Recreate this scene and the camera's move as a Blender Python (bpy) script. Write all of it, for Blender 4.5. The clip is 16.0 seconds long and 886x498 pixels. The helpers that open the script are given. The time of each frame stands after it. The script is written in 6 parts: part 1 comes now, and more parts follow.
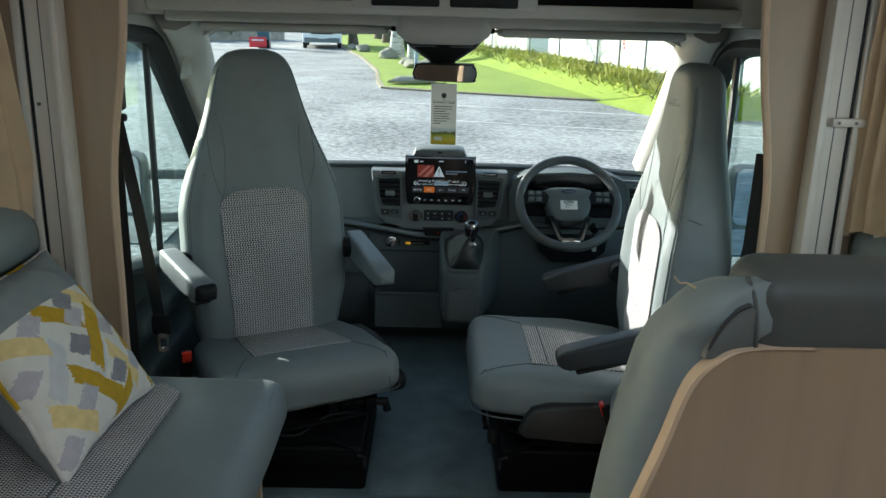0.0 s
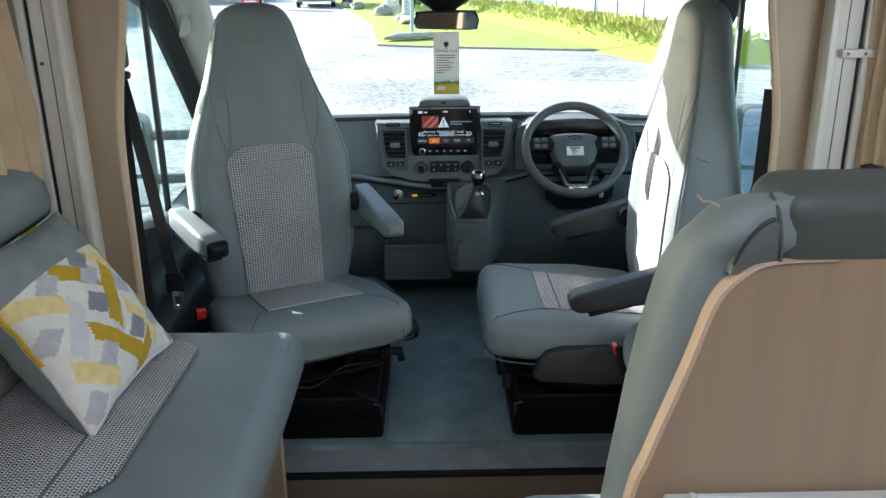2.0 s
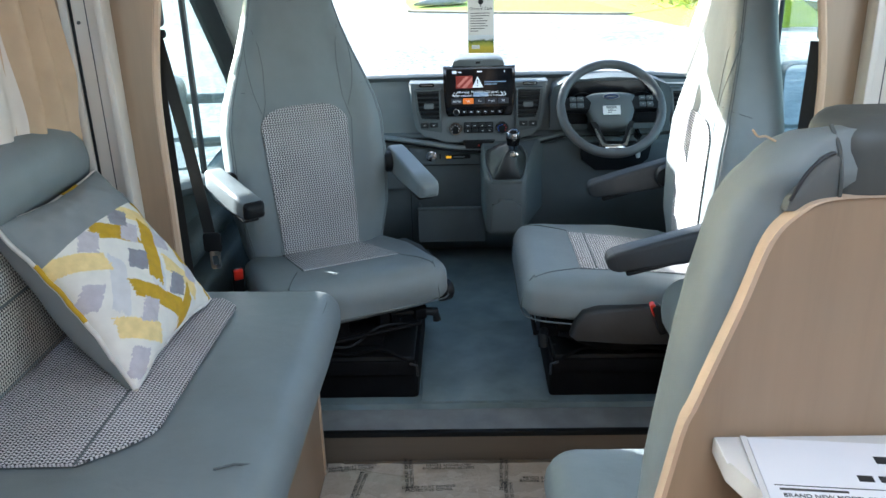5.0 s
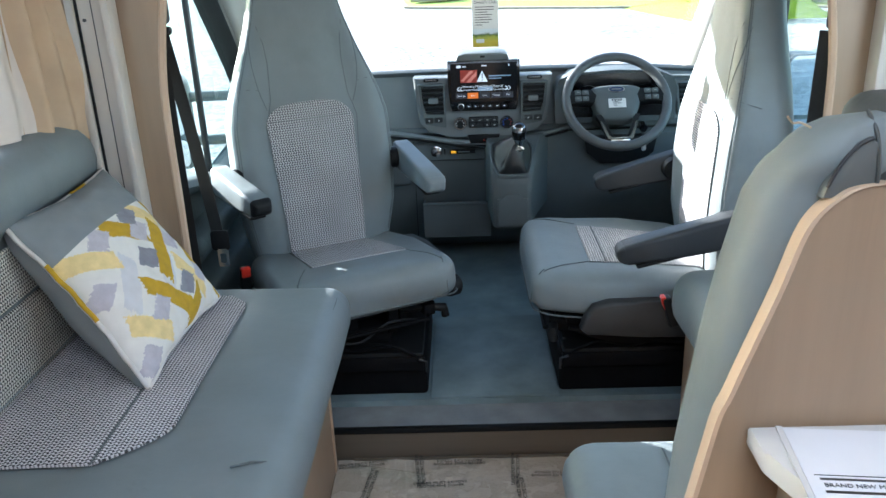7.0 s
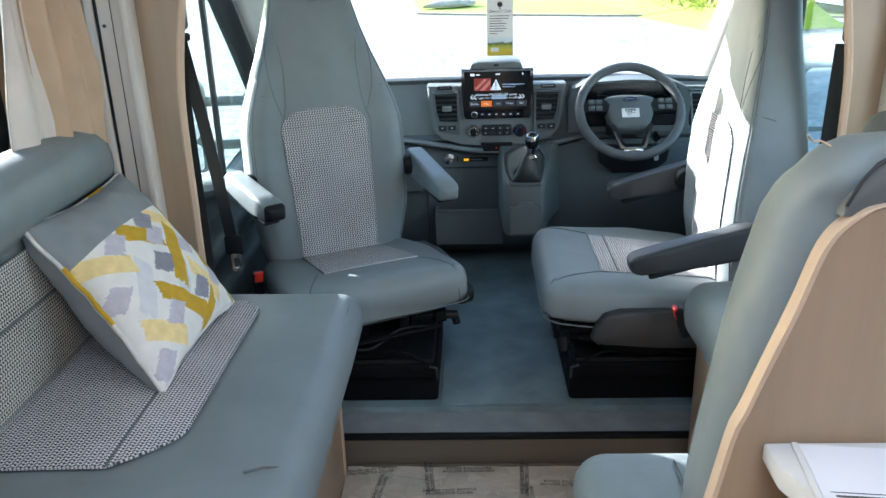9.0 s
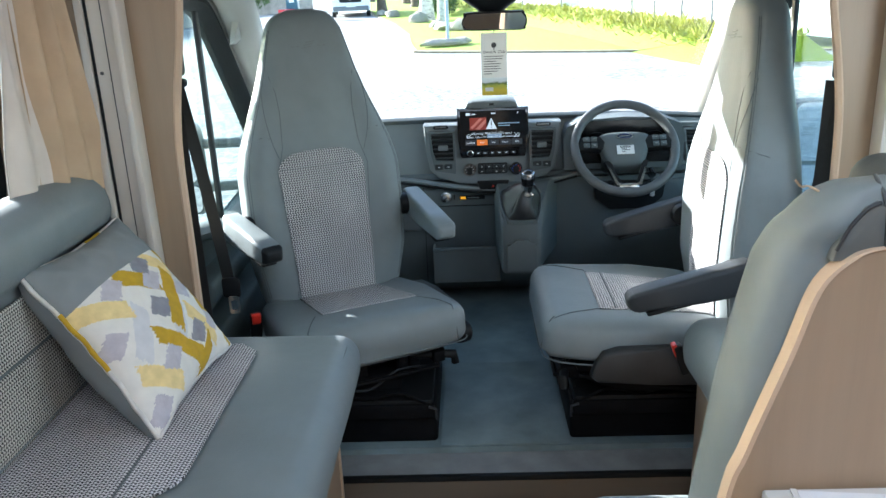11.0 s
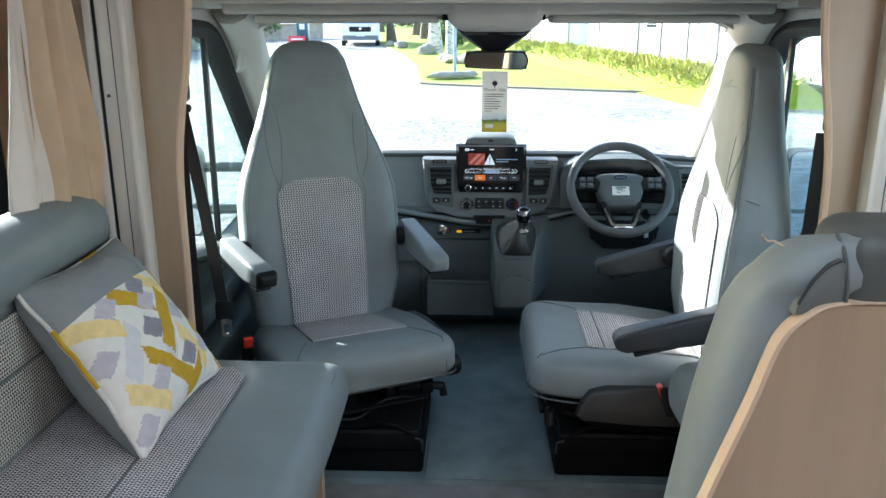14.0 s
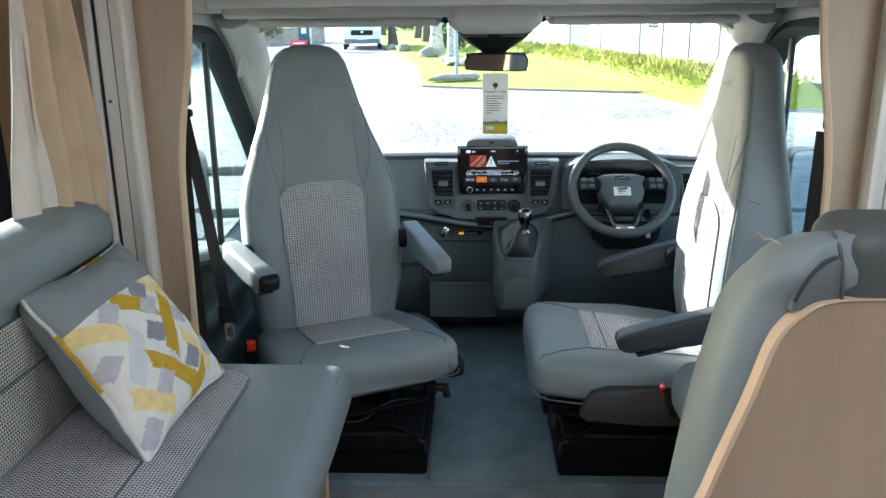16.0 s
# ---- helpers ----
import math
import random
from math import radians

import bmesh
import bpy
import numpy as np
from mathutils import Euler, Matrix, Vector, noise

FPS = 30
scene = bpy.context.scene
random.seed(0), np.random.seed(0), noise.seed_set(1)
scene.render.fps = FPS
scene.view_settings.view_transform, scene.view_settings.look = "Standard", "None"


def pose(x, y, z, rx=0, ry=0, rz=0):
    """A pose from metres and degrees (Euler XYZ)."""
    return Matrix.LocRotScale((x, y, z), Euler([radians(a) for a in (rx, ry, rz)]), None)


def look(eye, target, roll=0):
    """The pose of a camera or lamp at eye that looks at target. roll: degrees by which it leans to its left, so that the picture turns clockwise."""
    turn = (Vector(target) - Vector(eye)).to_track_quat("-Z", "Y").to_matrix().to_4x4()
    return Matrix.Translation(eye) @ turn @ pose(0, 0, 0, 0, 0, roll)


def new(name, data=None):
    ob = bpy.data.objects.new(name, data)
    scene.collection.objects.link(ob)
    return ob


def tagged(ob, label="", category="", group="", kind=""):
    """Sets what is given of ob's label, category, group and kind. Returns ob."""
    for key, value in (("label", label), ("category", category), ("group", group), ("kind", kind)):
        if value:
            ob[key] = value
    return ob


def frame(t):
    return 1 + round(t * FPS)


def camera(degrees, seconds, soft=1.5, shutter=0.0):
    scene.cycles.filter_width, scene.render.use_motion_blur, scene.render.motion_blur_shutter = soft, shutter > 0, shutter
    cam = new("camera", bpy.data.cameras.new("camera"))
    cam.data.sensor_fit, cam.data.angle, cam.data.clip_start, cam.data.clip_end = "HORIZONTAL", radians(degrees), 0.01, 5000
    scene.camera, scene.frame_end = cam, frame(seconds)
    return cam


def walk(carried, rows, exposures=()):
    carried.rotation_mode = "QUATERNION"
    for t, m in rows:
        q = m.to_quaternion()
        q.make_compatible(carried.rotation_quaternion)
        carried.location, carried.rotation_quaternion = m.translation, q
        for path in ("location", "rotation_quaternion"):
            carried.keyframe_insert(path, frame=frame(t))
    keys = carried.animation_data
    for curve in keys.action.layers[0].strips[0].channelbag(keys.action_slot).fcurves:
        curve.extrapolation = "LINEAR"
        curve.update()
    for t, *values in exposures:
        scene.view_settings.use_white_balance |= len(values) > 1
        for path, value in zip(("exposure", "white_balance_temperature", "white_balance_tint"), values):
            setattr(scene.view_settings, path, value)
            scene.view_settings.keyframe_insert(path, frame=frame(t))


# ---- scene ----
cam = camera(57.5, 16.0)
PATH = [
    (0, (-0.019, 0.101, 1.398), (0.007, 2.026, 0.857), 1.4),
    (0.5, (-0.031, 0.083, 1.388), (0.012, 1.986, 0.773), 0.5),
    (1, (-0.033, 0.091, 1.377), (-0.023, 1.988, 0.745), -0.1),
    (1.5, (-0.036, 0.09, 1.376), (-0.01, 1.982, 0.727), -0.5),
    (2, (-0.037, 0.089, 1.375), (-0.018, 1.984, 0.735), -0.7),
    (2.5, (-0.038, 0.086, 1.375), (-0.035, 1.979, 0.727), -1.0),
    (3, (-0.039, 0.088, 1.371), (-0.043, 1.976, 0.712), -0.9),
    (3.5, (-0.05, 0.083, 1.358), (-0.066, 1.964, 0.68), -1.1),
    (4, (-0.05, 0.085, 1.355), (-0.076, 1.964, 0.672), -1.8),
    (4.5, (-0.049, 0.088, 1.353), (-0.093, 1.96, 0.651), -1.6),
    (4.7, (-0.049, 0.089, 1.351), (-0.104, 1.959, 0.644), -1.5),
    (7, (-0.077, 0.096, 1.343), (-0.132, 1.961, 0.624), -2.3),
    (7.5, (-0.079, 0.098, 1.346), (-0.159, 1.959, 0.62), -2.2),
    (8, (-0.082, 0.097, 1.347), (-0.162, 1.965, 0.637), -1.8),
    (8.5, (-0.082, 0.095, 1.351), (-0.146, 1.966, 0.646), -1.7),
    (8.7, (-0.086, 0.091, 1.351), (-0.158, 1.961, 0.645), -1.6),
    (10.8, (-0.08, 0.101, 1.353), (-0.163, 1.98, 0.672), -2.3),
    (11, (-0.079, 0.095, 1.362), (-0.153, 1.994, 0.738), -2.5),
    (11.5, (-0.078, 0.087, 1.37), (-0.14, 2.002, 0.794), -1.2),
    (12, (-0.072, 0.081, 1.372), (-0.134, 2.0, 0.811), -0.2),
    (12.5, (-0.067, 0.073, 1.372), (-0.141, 1.996, 0.825), 0.1),
    (13, (-0.068, 0.071, 1.373), (-0.145, 1.993, 0.824), -0.1),
    (13.5, (-0.066, 0.07, 1.373), (-0.139, 1.99, 0.817), -0.0),
    (14, (-0.062, 0.071, 1.376), (-0.133, 1.992, 0.824), 0.0),
    (14.5, (-0.058, 0.069, 1.377), (-0.133, 1.992, 0.833), -0.2),
    (15, (-0.056, 0.068, 1.376), (-0.131, 1.99, 0.829), -0.3),
    (15.5, (-0.056, 0.068, 1.375), (-0.13, 1.991, 0.832), -0.4),
    (16, (-0.057, 0.066, 1.376), (-0.137, 1.988, 0.83), -0.6),
]

EXPOSURES = [(0.0, 1.33, 6050, 0), (0.5, 1.5, 6000, 1), (1.5, 2.0, 5950, 5), (2.5, 2.18, 5850, 6), (3.5, 2.38, 5700, 6), (7.0, 2.65, 5650, 7), (8.7, 2.65, 5650, 7), (11.0, 2.54, 5800, 7), (12.0, 2.42, 5900, 7), (16.0, 2.36, 5900, 7)]
walk(cam, [(t, look(eye, target, roll)) for t, eye, target, roll in PATH], EXPOSURES)

# ---- light ----
world = bpy.data.worlds.new("world")
scene.world = world
world.use_nodes = True
wn = world.node_tree
sky = wn.nodes.new("ShaderNodeTexSky")
sky.sky_type, sky.sun_disc = "NISHITA", False
sky.sun_elevation, sky.sun_rotation = radians(18.5), radians(-51.5)
sky.altitude, sky.dust_density = 50, 1.3
wn.links.new(sky.outputs[0], wn.nodes["Background"].inputs[0])
wn.nodes["Background"].inputs[1].default_value = 0.15
sun_data = bpy.data.lights.new("sun", "SUN")
sun_data.energy, sun_data.angle, sun_data.color = 5.0, radians(0.6), (1.0, 0.94, 0.85)
sun = new("sun", sun_data)
sun.matrix_world = look((-7.83, 6.23, 3.35), (0, 0, 0))


def window_light(name, eye, target, w, h, watts):
    """An area lamp in place of the sky light at a window opening."""
    d = bpy.data.lights.new(name, "AREA")
    d.shape, d.size, d.size_y, d.energy, d.color = "RECTANGLE", w, h, watts, (0.92, 0.97, 1.0)
    ob = new(name, d)
    ob.matrix_world = look(eye, target)
    return ob


# Rooflight and right window are out of view, added as fill light.
window_light("light_fill_rooflight", (0, -0.2, 1.99), (0, -0.19, 0), 1.0, 0.9, 2.8)
window_light("light_window_left", (-1.1, 0.85, 1.3), (0, 0.85, 1.28), 0.8, 0.6, 0.35)
window_light("light_fill_window_right", (1.1, 1.0, 1.32), (0, 1.0, 1.3), 1.0, 0.6, 1.8)

# ---- materials ----


class Nodes:
    """Short way to write a node material."""

    def __init__(self, name, color, rough=0.6, metal=0.0, spec=0.5):
        self.mat = bpy.data.materials.new(name)
        self.mat.use_nodes = True
        self.tree = self.mat.node_tree
        self.bsdf = self.tree.nodes["Principled BSDF"]
        self.bsdf.inputs["Base Color"].default_value = (*color, 1)
        self.bsdf.inputs["Roughness"].default_value = rough
        self.bsdf.inputs["Metallic"].default_value = metal
        self.bsdf.inputs["Specular IOR Level"].default_value = spec
        self.coords = None

    def node(self, kind, **values):
        n = self.tree.nodes.new(kind)
        for k, v in values.items():
            n.inputs[k.replace("_", " ")].default_value = v
        return n

    def link(self, a, b):
        self.tree.links.new(a, b)

    def place(self, scale=(1, 1, 1), turn=(0, 0, 0)):
        if self.coords is None:
            self.coords = self.node("ShaderNodeTexCoord")
        m = self.node("ShaderNodeMapping")
        m.inputs["Scale"].default_value = scale
        m.inputs["Rotation"].default_value = turn
        self.link(self.coords.outputs["Object"], m.inputs[0])
        return m.outputs[0]

    def noise(self, size, detail=4, stretch=(1, 1, 1), rough=0.55):
        n = self.node("ShaderNodeTexNoise", Scale=1.0 / size, Detail=detail, Roughness=rough)
        self.link(self.place(stretch), n.inputs["Vector"])
        return n.outputs["Fac"]

    def ramp(self, fac, stops):
        r = self.node("ShaderNodeValToRGB")
        e = r.color_ramp.elements
        while len(e) < len(stops):
            e.new(0.5)
        for el, (p, c) in zip(e, stops):
            el.position, el.color = p, (*c, 1)
        self.link(fac, r.inputs[0])
        return r.outputs[0]

    def math(self, op, a, b=0.0, c=0.0):
        n = self.node("ShaderNodeMath")
        n.operation = op
        for i, v in enumerate((a, b, c)):
            if hasattr(v, "links"):
                self.link(v, n.inputs[i])
            else:
                n.inputs[i].default_value = v
        return n.outputs[0]

    def mix(self, fac, a, b, blend="MIX"):
        n = self.node("ShaderNodeMix")
        n.data_type, n.blend_type = "RGBA", blend
        for i, v in ((0, fac), (6, a), (7, b)):
            if hasattr(v, "links"):
                self.link(v, n.inputs[i])
            else:
                n.inputs[i].default_value = v if i == 0 else (*v, 1)
        return n.outputs[2]

    def color(self, out):
        self.link(out, self.bsdf.inputs["Base Color"])
        return self

    def rough(self, out, lo, hi):
        n = self.node("ShaderNodeMapRange")
        n.inputs[3].default_value, n.inputs[4].default_value = lo, hi
        self.link(out, n.inputs[0])
        self.link(n.outputs[0], self.bsdf.inputs["Roughness"])
        return self

    def bump(self, out, depth, strength=1.0):
        n = self.node("ShaderNodeBump", Strength=strength, Distance=depth)
        self.link(out, n.inputs["Height"])
        old = self.bsdf.inputs["Normal"].links
        if old:
            self.link(old[0].from_socket, n.inputs["Normal"])
        self.link(n.outputs[0], self.bsdf.inputs["Normal"])
        return self


def grained(name, color, rough=0.6, spread=0.15, size=0.05, grain=0.0012, depth=0.0003, metal=0.0, spec=0.5, stretch=(1, 1, 1)):
    """A painted, moulded or woven surface with broad unevenness and a fine grain."""
    n = Nodes(name, color, rough, metal, spec)
    broad, fine = n.noise(size, 5, stretch), n.noise(grain, 3)
    lo, hi = [c * (1 - spread) for c in color], [min(1, c * (1 + spread)) for c in color]
    n.color(n.ramp(broad, [(0.3, lo), (0.7, hi)]))
    n.rough(broad, max(0.02, rough - 0.08), min(1, rough + 0.08))
    if depth:
        n.bump(fine, depth)
    return n.mat


def plain(name, color, rough=0.4, metal=0.0, glow=0.0):
    n = Nodes(name, color, rough, metal)
    if glow:
        n.bsdf.inputs["Emission Color"].default_value = (*color, 1)
        n.bsdf.inputs["Emission Strength"].default_value = glow
    return n.mat


def wood(name, color, axis):
    n = Nodes(name, color, 0.42)
    stretch = [14, 14, 14]
    stretch[axis] = 0.7
    grain = n.noise(1.0 / 3, 8, stretch, 0.65)
    broad = n.noise(0.5, 3, [3 if i != axis else 0.4 for i in range(3)])
    base = n.ramp(grain, [(0.3, [c * 0.86 for c in color]), (0.5, color), (0.72, [min(1, c * 1.1) for c in color])])
    n.color(n.mix(0.35, base, n.ramp(broad, [(0.35, [c * 0.85 for c in color]), (0.7, [min(1, c * 1.08) for c in color])])))
    n.rough(grain, 0.36, 0.5)
    n.bump(grain, 0.0004, 0.5)
    return n.mat


def weave(name, dark, light, a, b, cell=0.0068):
    """Two-tone zigzag upholstery cloth; a and b are the axes that it runs along."""
    n = Nodes(name, light, 0.9, 0, 0.2)
    sep = n.node("ShaderNodeSeparateXYZ")
    n.link(n.place(), sep.inputs[0])
    u, v = sep.outputs[a], sep.outputs[b]
    row = n.math("MULTIPLY", v, 1 / cell)
    zig = n.math("PINGPONG", row, 1.0)
    col = n.math("ADD", n.math("MULTIPLY", u, 1 / (cell * 1.15)), n.math("MULTIPLY", zig, 0.55))
    across = n.math("SINE", n.math("MULTIPLY", col, 6.2832))
    along = n.math("SINE", n.math("MULTIPLY", row, 6.2832))
    wob = n.math("MULTIPLY", n.math("SUBTRACT", n.noise(0.003, 2), 0.5), 1.2)
    h = n.math("ADD", n.math("ADD", across, n.math("MULTIPLY", along, 0.8)), wob)
    mid = [(d + l) / 2 for d, l in zip(dark, light)]
    n.color(n.mix(0.12, n.ramp(n.math("MULTIPLY_ADD", h, 0.25, 0.5), [(0.34, dark), (0.5, mid), (0.6, light)]), n.ramp(n.noise(0.15, 3), [(0.3, dark), (0.7, light)])))
    n.bump(h, 0.0008, 0.7)
    return n.mat


VINYL_C = (0.188, 0.213, 0.22)
M = {}


def vinyl(name, color):
    """Soft upholstery leather-cloth: pores, broad creases and handling marks."""
    n = Nodes(name, color, 0.5, 0, 0.4)
    broad, crease, pore = n.noise(0.12, 4), n.noise(0.035, 3, (1, 1, 0.4)), n.noise(0.0011, 2)
    n.color(n.ramp(broad, [(0.25, [c * 0.9 for c in color]), (0.75, [c * 1.08 for c in color])]))
    n.rough(broad, 0.42, 0.58)
    n.bump(broad, 0.006, 0.35)
    n.bump(crease, 0.0022, 0.35)
    n.bump(pore, 0.00025, 0.6)
    return n.mat


M["vinyl"] = vinyl("vinyl_grey", VINYL_C)
M["vinyl_dark"] = vinyl("vinyl_dark_grey", (0.075, 0.08, 0.077))
M["stitch"] = grained("stitching", (0.1, 0.115, 0.118), 0.7, 0.2, 0.01)
M["weave_xz"] = weave("weave_back", (0.035, 0.035, 0.042), (0.66, 0.64, 0.64), 0, 2)
M["weave_xy"] = weave("weave_seat", (0.04, 0.04, 0.045), (0.7, 0.68, 0.68), 0, 1)
M["weave_yz"] = weave("weave_sofa_back", (0.03, 0.028, 0.026), (0.66, 0.63, 0.56), 1, 2)
M["weave_yx"] = weave("weave_sofa_seat", (0.02, 0.019, 0.024), (0.78, 0.75, 0.76), 1, 0)
M["wood"] = wood("wood_pale_birch", (0.325, 0.23, 0.152), 2)
M["wood_edge"] = wood("wood_edge_strip", (0.55, 0.4, 0.28), 2)
M["dash"] = grained("dash_plastic", (0.1, 0.114, 0.116), 0.62, 0.12, 0.2, 0.0012, 0.0004, 0, 0.3)
M["dash_light"] = grained("dash_plastic_grey", (0.165, 0.182, 0.185), 0.55, 0.12, 0.2, 0.0012, 0.0003, 0, 0.35)
M["dash_dark"] = grained("dash_plastic_dark", (0.03, 0.034, 0.036), 0.5, 0.15, 0.1, 0.0012, 0.0003, 0, 0.3)
M["door_lining"] = grained("door_lining_plastic", (0.06, 0.078, 0.078), 0.6, 0.15, 0.2, 0.0012, 0.0004, 0, 0.3)
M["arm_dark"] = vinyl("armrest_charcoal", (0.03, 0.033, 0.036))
M["black"] = grained("black_plastic", (0.008, 0.009, 0.01), 0.5, 0.25, 0.06, 0.0012, 0.0002, 0, 0.25)
M["deep_black"] = grained("underseat_black_paint", (0.005, 0.005, 0.006), 0.6, 0.3, 0.05, 0.0012, 0.0001, 0, 0.12)
M["rubber"] = grained("black_rubber", (0.014, 0.016, 0.016), 0.55, 0.2, 0.05)
M["trim"] = grained("pillar_trim", (0.46, 0.45, 0.42), 0.75, 0.05, 0.2, 0.0014, 0.0003)
M["headliner"] = grained("headliner_cloth", (0.47, 0.455, 0.425), 0.9, 0.06, 0.15, 0.0012, 0.0005)
M["rail"] = grained("white_rail", (0.58, 0.53, 0.475), 0.4, 0.05, 0.2, 0.002, 0.0001)
M["chrome"] = plain("chrome", (0.75, 0.75, 0.76), 0.14, 1.0)
M["steel"] = grained("dark_steel", (0.09, 0.09, 0.095), 0.35, 0.2, 0.03, 0.001, 0.0001, 0.8)
M["leather"] = grained("wheel_leather", (0.085, 0.09, 0.092), 0.42, 0.15, 0.05, 0.001, 0.0003)
M["cab_mat"] = grained("cab_mat", (0.19, 0.25, 0.27), 0.7, 0.22, 0.12, 0.0016, 0.0006)
M["step"] = grained("step_vinyl", (0.25, 0.262, 0.27), 0.55, 0.2, 0.09, 0.0016, 0.0003)
M["riser"] = wood("riser_vinyl", (0.13, 0.105, 0.08), 0)
M["red"] = plain("red_plastic", (0.62, 0.03, 0.015), 0.35)
M["white_label"] = grained("white_label", (0.78, 0.78, 0.76), 0.5, 0.04, 0.03)
M["ink"] = plain("black_ink", (0.02, 0.02, 0.022), 0.6)
M["white_plastic"] = grained("white_plastic", (0.6, 0.58, 0.57), 0.32, 0.04, 0.2)
M["paper"] = grained("paper", (0.72, 0.71, 0.74), 0.6, 0.03, 0.1)
M["webbing"] = grained("belt_webbing", (0.03, 0.031, 0.031), 0.75, 0.15, 0.01, 0.0014, 0.0004)
M["wall_board"] = wood("wall_board", (0.48, 0.31, 0.175), 2)
M["wall_cream"] = grained("wall_cream", (0.68, 0.62, 0.52), 0.7, 0.05, 0.3)
M["curtain"] = grained("curtain_cloth", (0.52, 0.385, 0.26), 0.95, 0.06, 0.06, 0.0012, 0.0006, 0, 0.1)
M["lining"] = grained("curtain_lining", (0.64, 0.57, 0.51), 0.95, 0.05, 0.06, 0.0012, 0.0006, 0, 0.1)


def glass_material(name, tint):
    n = Nodes(name, tint, 0.0)
    out = n.tree.nodes["Material Output"]
    clear, gloss, fres, mixer = (n.node(k) for k in ("ShaderNodeBsdfTransparent", "ShaderNodeBsdfGlossy", "ShaderNodeLayerWeight", "ShaderNodeMixShader"))
    clear.inputs[0].default_value = (*tint, 1)
    gloss.inputs["Roughness"].default_value = 0.01
    fres.inputs[0].default_value = 0.5
    n.link(n.math("MULTIPLY_ADD", n.math("POWER", fres.outputs["Facing"], 4.0), 0.5, 0.03), mixer.inputs[0])
    n.link(clear.outputs[0], mixer.inputs[1])
    n.link(gloss.outputs[0], mixer.inputs[2])
    n.link(mixer.outputs[0], out.inputs[0])
    return n.mat


M["glass"] = glass_material("window_glass", (0.95, 0.98, 0.97))
M["glass_green"] = glass_material("door_glass", (0.86, 0.95, 0.93))
card_n = Nodes("card_stock", (0.8, 0.8, 0.78), 0.6)
thru, both = card_n.node("ShaderNodeBsdfTranslucent"), card_n.node("ShaderNodeMixShader")
thru.inputs[0].default_value = (0.5, 0.5, 0.48, 1)
both.inputs[0].default_value = 0.3
card_n.link(card_n.bsdf.outputs[0], both.inputs[1])
card_n.link(thru.outputs[0], both.inputs[2])
card_n.link(both.outputs[0], card_n.tree.nodes["Material Output"].inputs[0])
M["card"] = card_n.mat
M["mirror"] = plain("mirror_silver", (0.85, 0.87, 0.88), 0.03, 1.0)

# ---- building helpers ----


def mesh_of(bm, name, mat, sharp=38):
    bmesh.ops.recalc_face_normals(bm, faces=bm.faces)
    me = bpy.data.meshes.new(name)
    bm.to_mesh(me)
    bm.free()
    for m in mat if isinstance(mat, (list, tuple)) else [mat]:
        me.materials.append(m)
    me.polygons.foreach_set("use_smooth", [True] * len(me.polygons))
    me.set_sharp_from_angle(angle=radians(sharp))
    return me


def part(name, bm, mat, parent=None, label="", sharp=38, m=None):
    ob = new(name, mesh_of(bm, name, mat, sharp))
    if parent is not None:
        ob.parent = parent
    if m is not None:
        ob.matrix_basis = m
    if label:
        ob["label"] = label
    return ob


def thing(name, label, category, m=None, group="", kind=""):
    ob = new(name)
    ob.empty_display_size = 0.05
    if m is not None:
        ob.matrix_basis = m
    return tagged(ob, label, category, group, kind)


def structure(name, bm, mat, label="", category="", sharp=38):
    return tagged(part(name, bm, mat, None, "", sharp), label, category or name.split("_")[0], kind="structure")


def box(a, b, bev=0.0, seg=2, bm=None, m=None):
    """A box from corner a to corner b with rounded edges."""
    tmp = bmesh.new()
    bmesh.ops.create_cube(tmp, size=1)
    for v in tmp.verts:
        v.co = Vector([a[i] + (v.co[i] + 0.5) * (b[i] - a[i]) for i in range(3)])
    if bev:
        bmesh.ops.bevel(tmp, geom=tmp.edges[:], offset=bev, segments=seg, profile=0.5, affect="EDGES")
    if m is not None:
        bmesh.ops.transform(tmp, matrix=m, verts=tmp.verts)
    if bm is None:
        return tmp
    return join(bm, tmp)


def join(bm, other):
    me = bpy.data.meshes.new("joining")
    other.to_mesh(me)
    other.free()
    bm.from_mesh(me)
    bpy.data.meshes.remove(me)
    return bm


def loft(rings, bm=None, caps=True, closed=True):
    bm = bm or bmesh.new()
    rows = [[bm.verts.new(p) for p in r] for r in rings]
    n = len(rows[0])
    for a, b in zip(rows, rows[1:]):
        for i in range(n if closed else n - 1):
            bm.faces.new((a[i], a[(i + 1) % n], b[(i + 1) % n], b[i]))
    if caps and closed:
        bm.faces.new(rows[0][::-1])
        bm.faces.new(rows[-1])
    return bm


def tube(points, r, n=8, bm=None, flat=1.0):
    """A tube along points; flat squeezes it in its second axis."""
    pts = [Vector(p) for p in points]
    rings = []
    side = None
    for i, p in enumerate(pts):
        d = (pts[min(i + 1, len(pts) - 1)] - pts[max(i - 1, 0)]).normalized()
        if side is None:
            side = d.cross(Vector((0, 0, 1)) if abs(d.z) < 0.9 else Vector((1, 0, 0))).normalized()
        side = (side - d * side.dot(d)).normalized()
        up = d.cross(side)
        rr = r[i] if isinstance(r, (list, tuple)) else r
        rings.append([p + side * rr * math.cos(2 * math.pi * k / n) + up * rr * flat * math.sin(2 * math.pi * k / n) for k in range(n)])
    return loft(rings, bm)


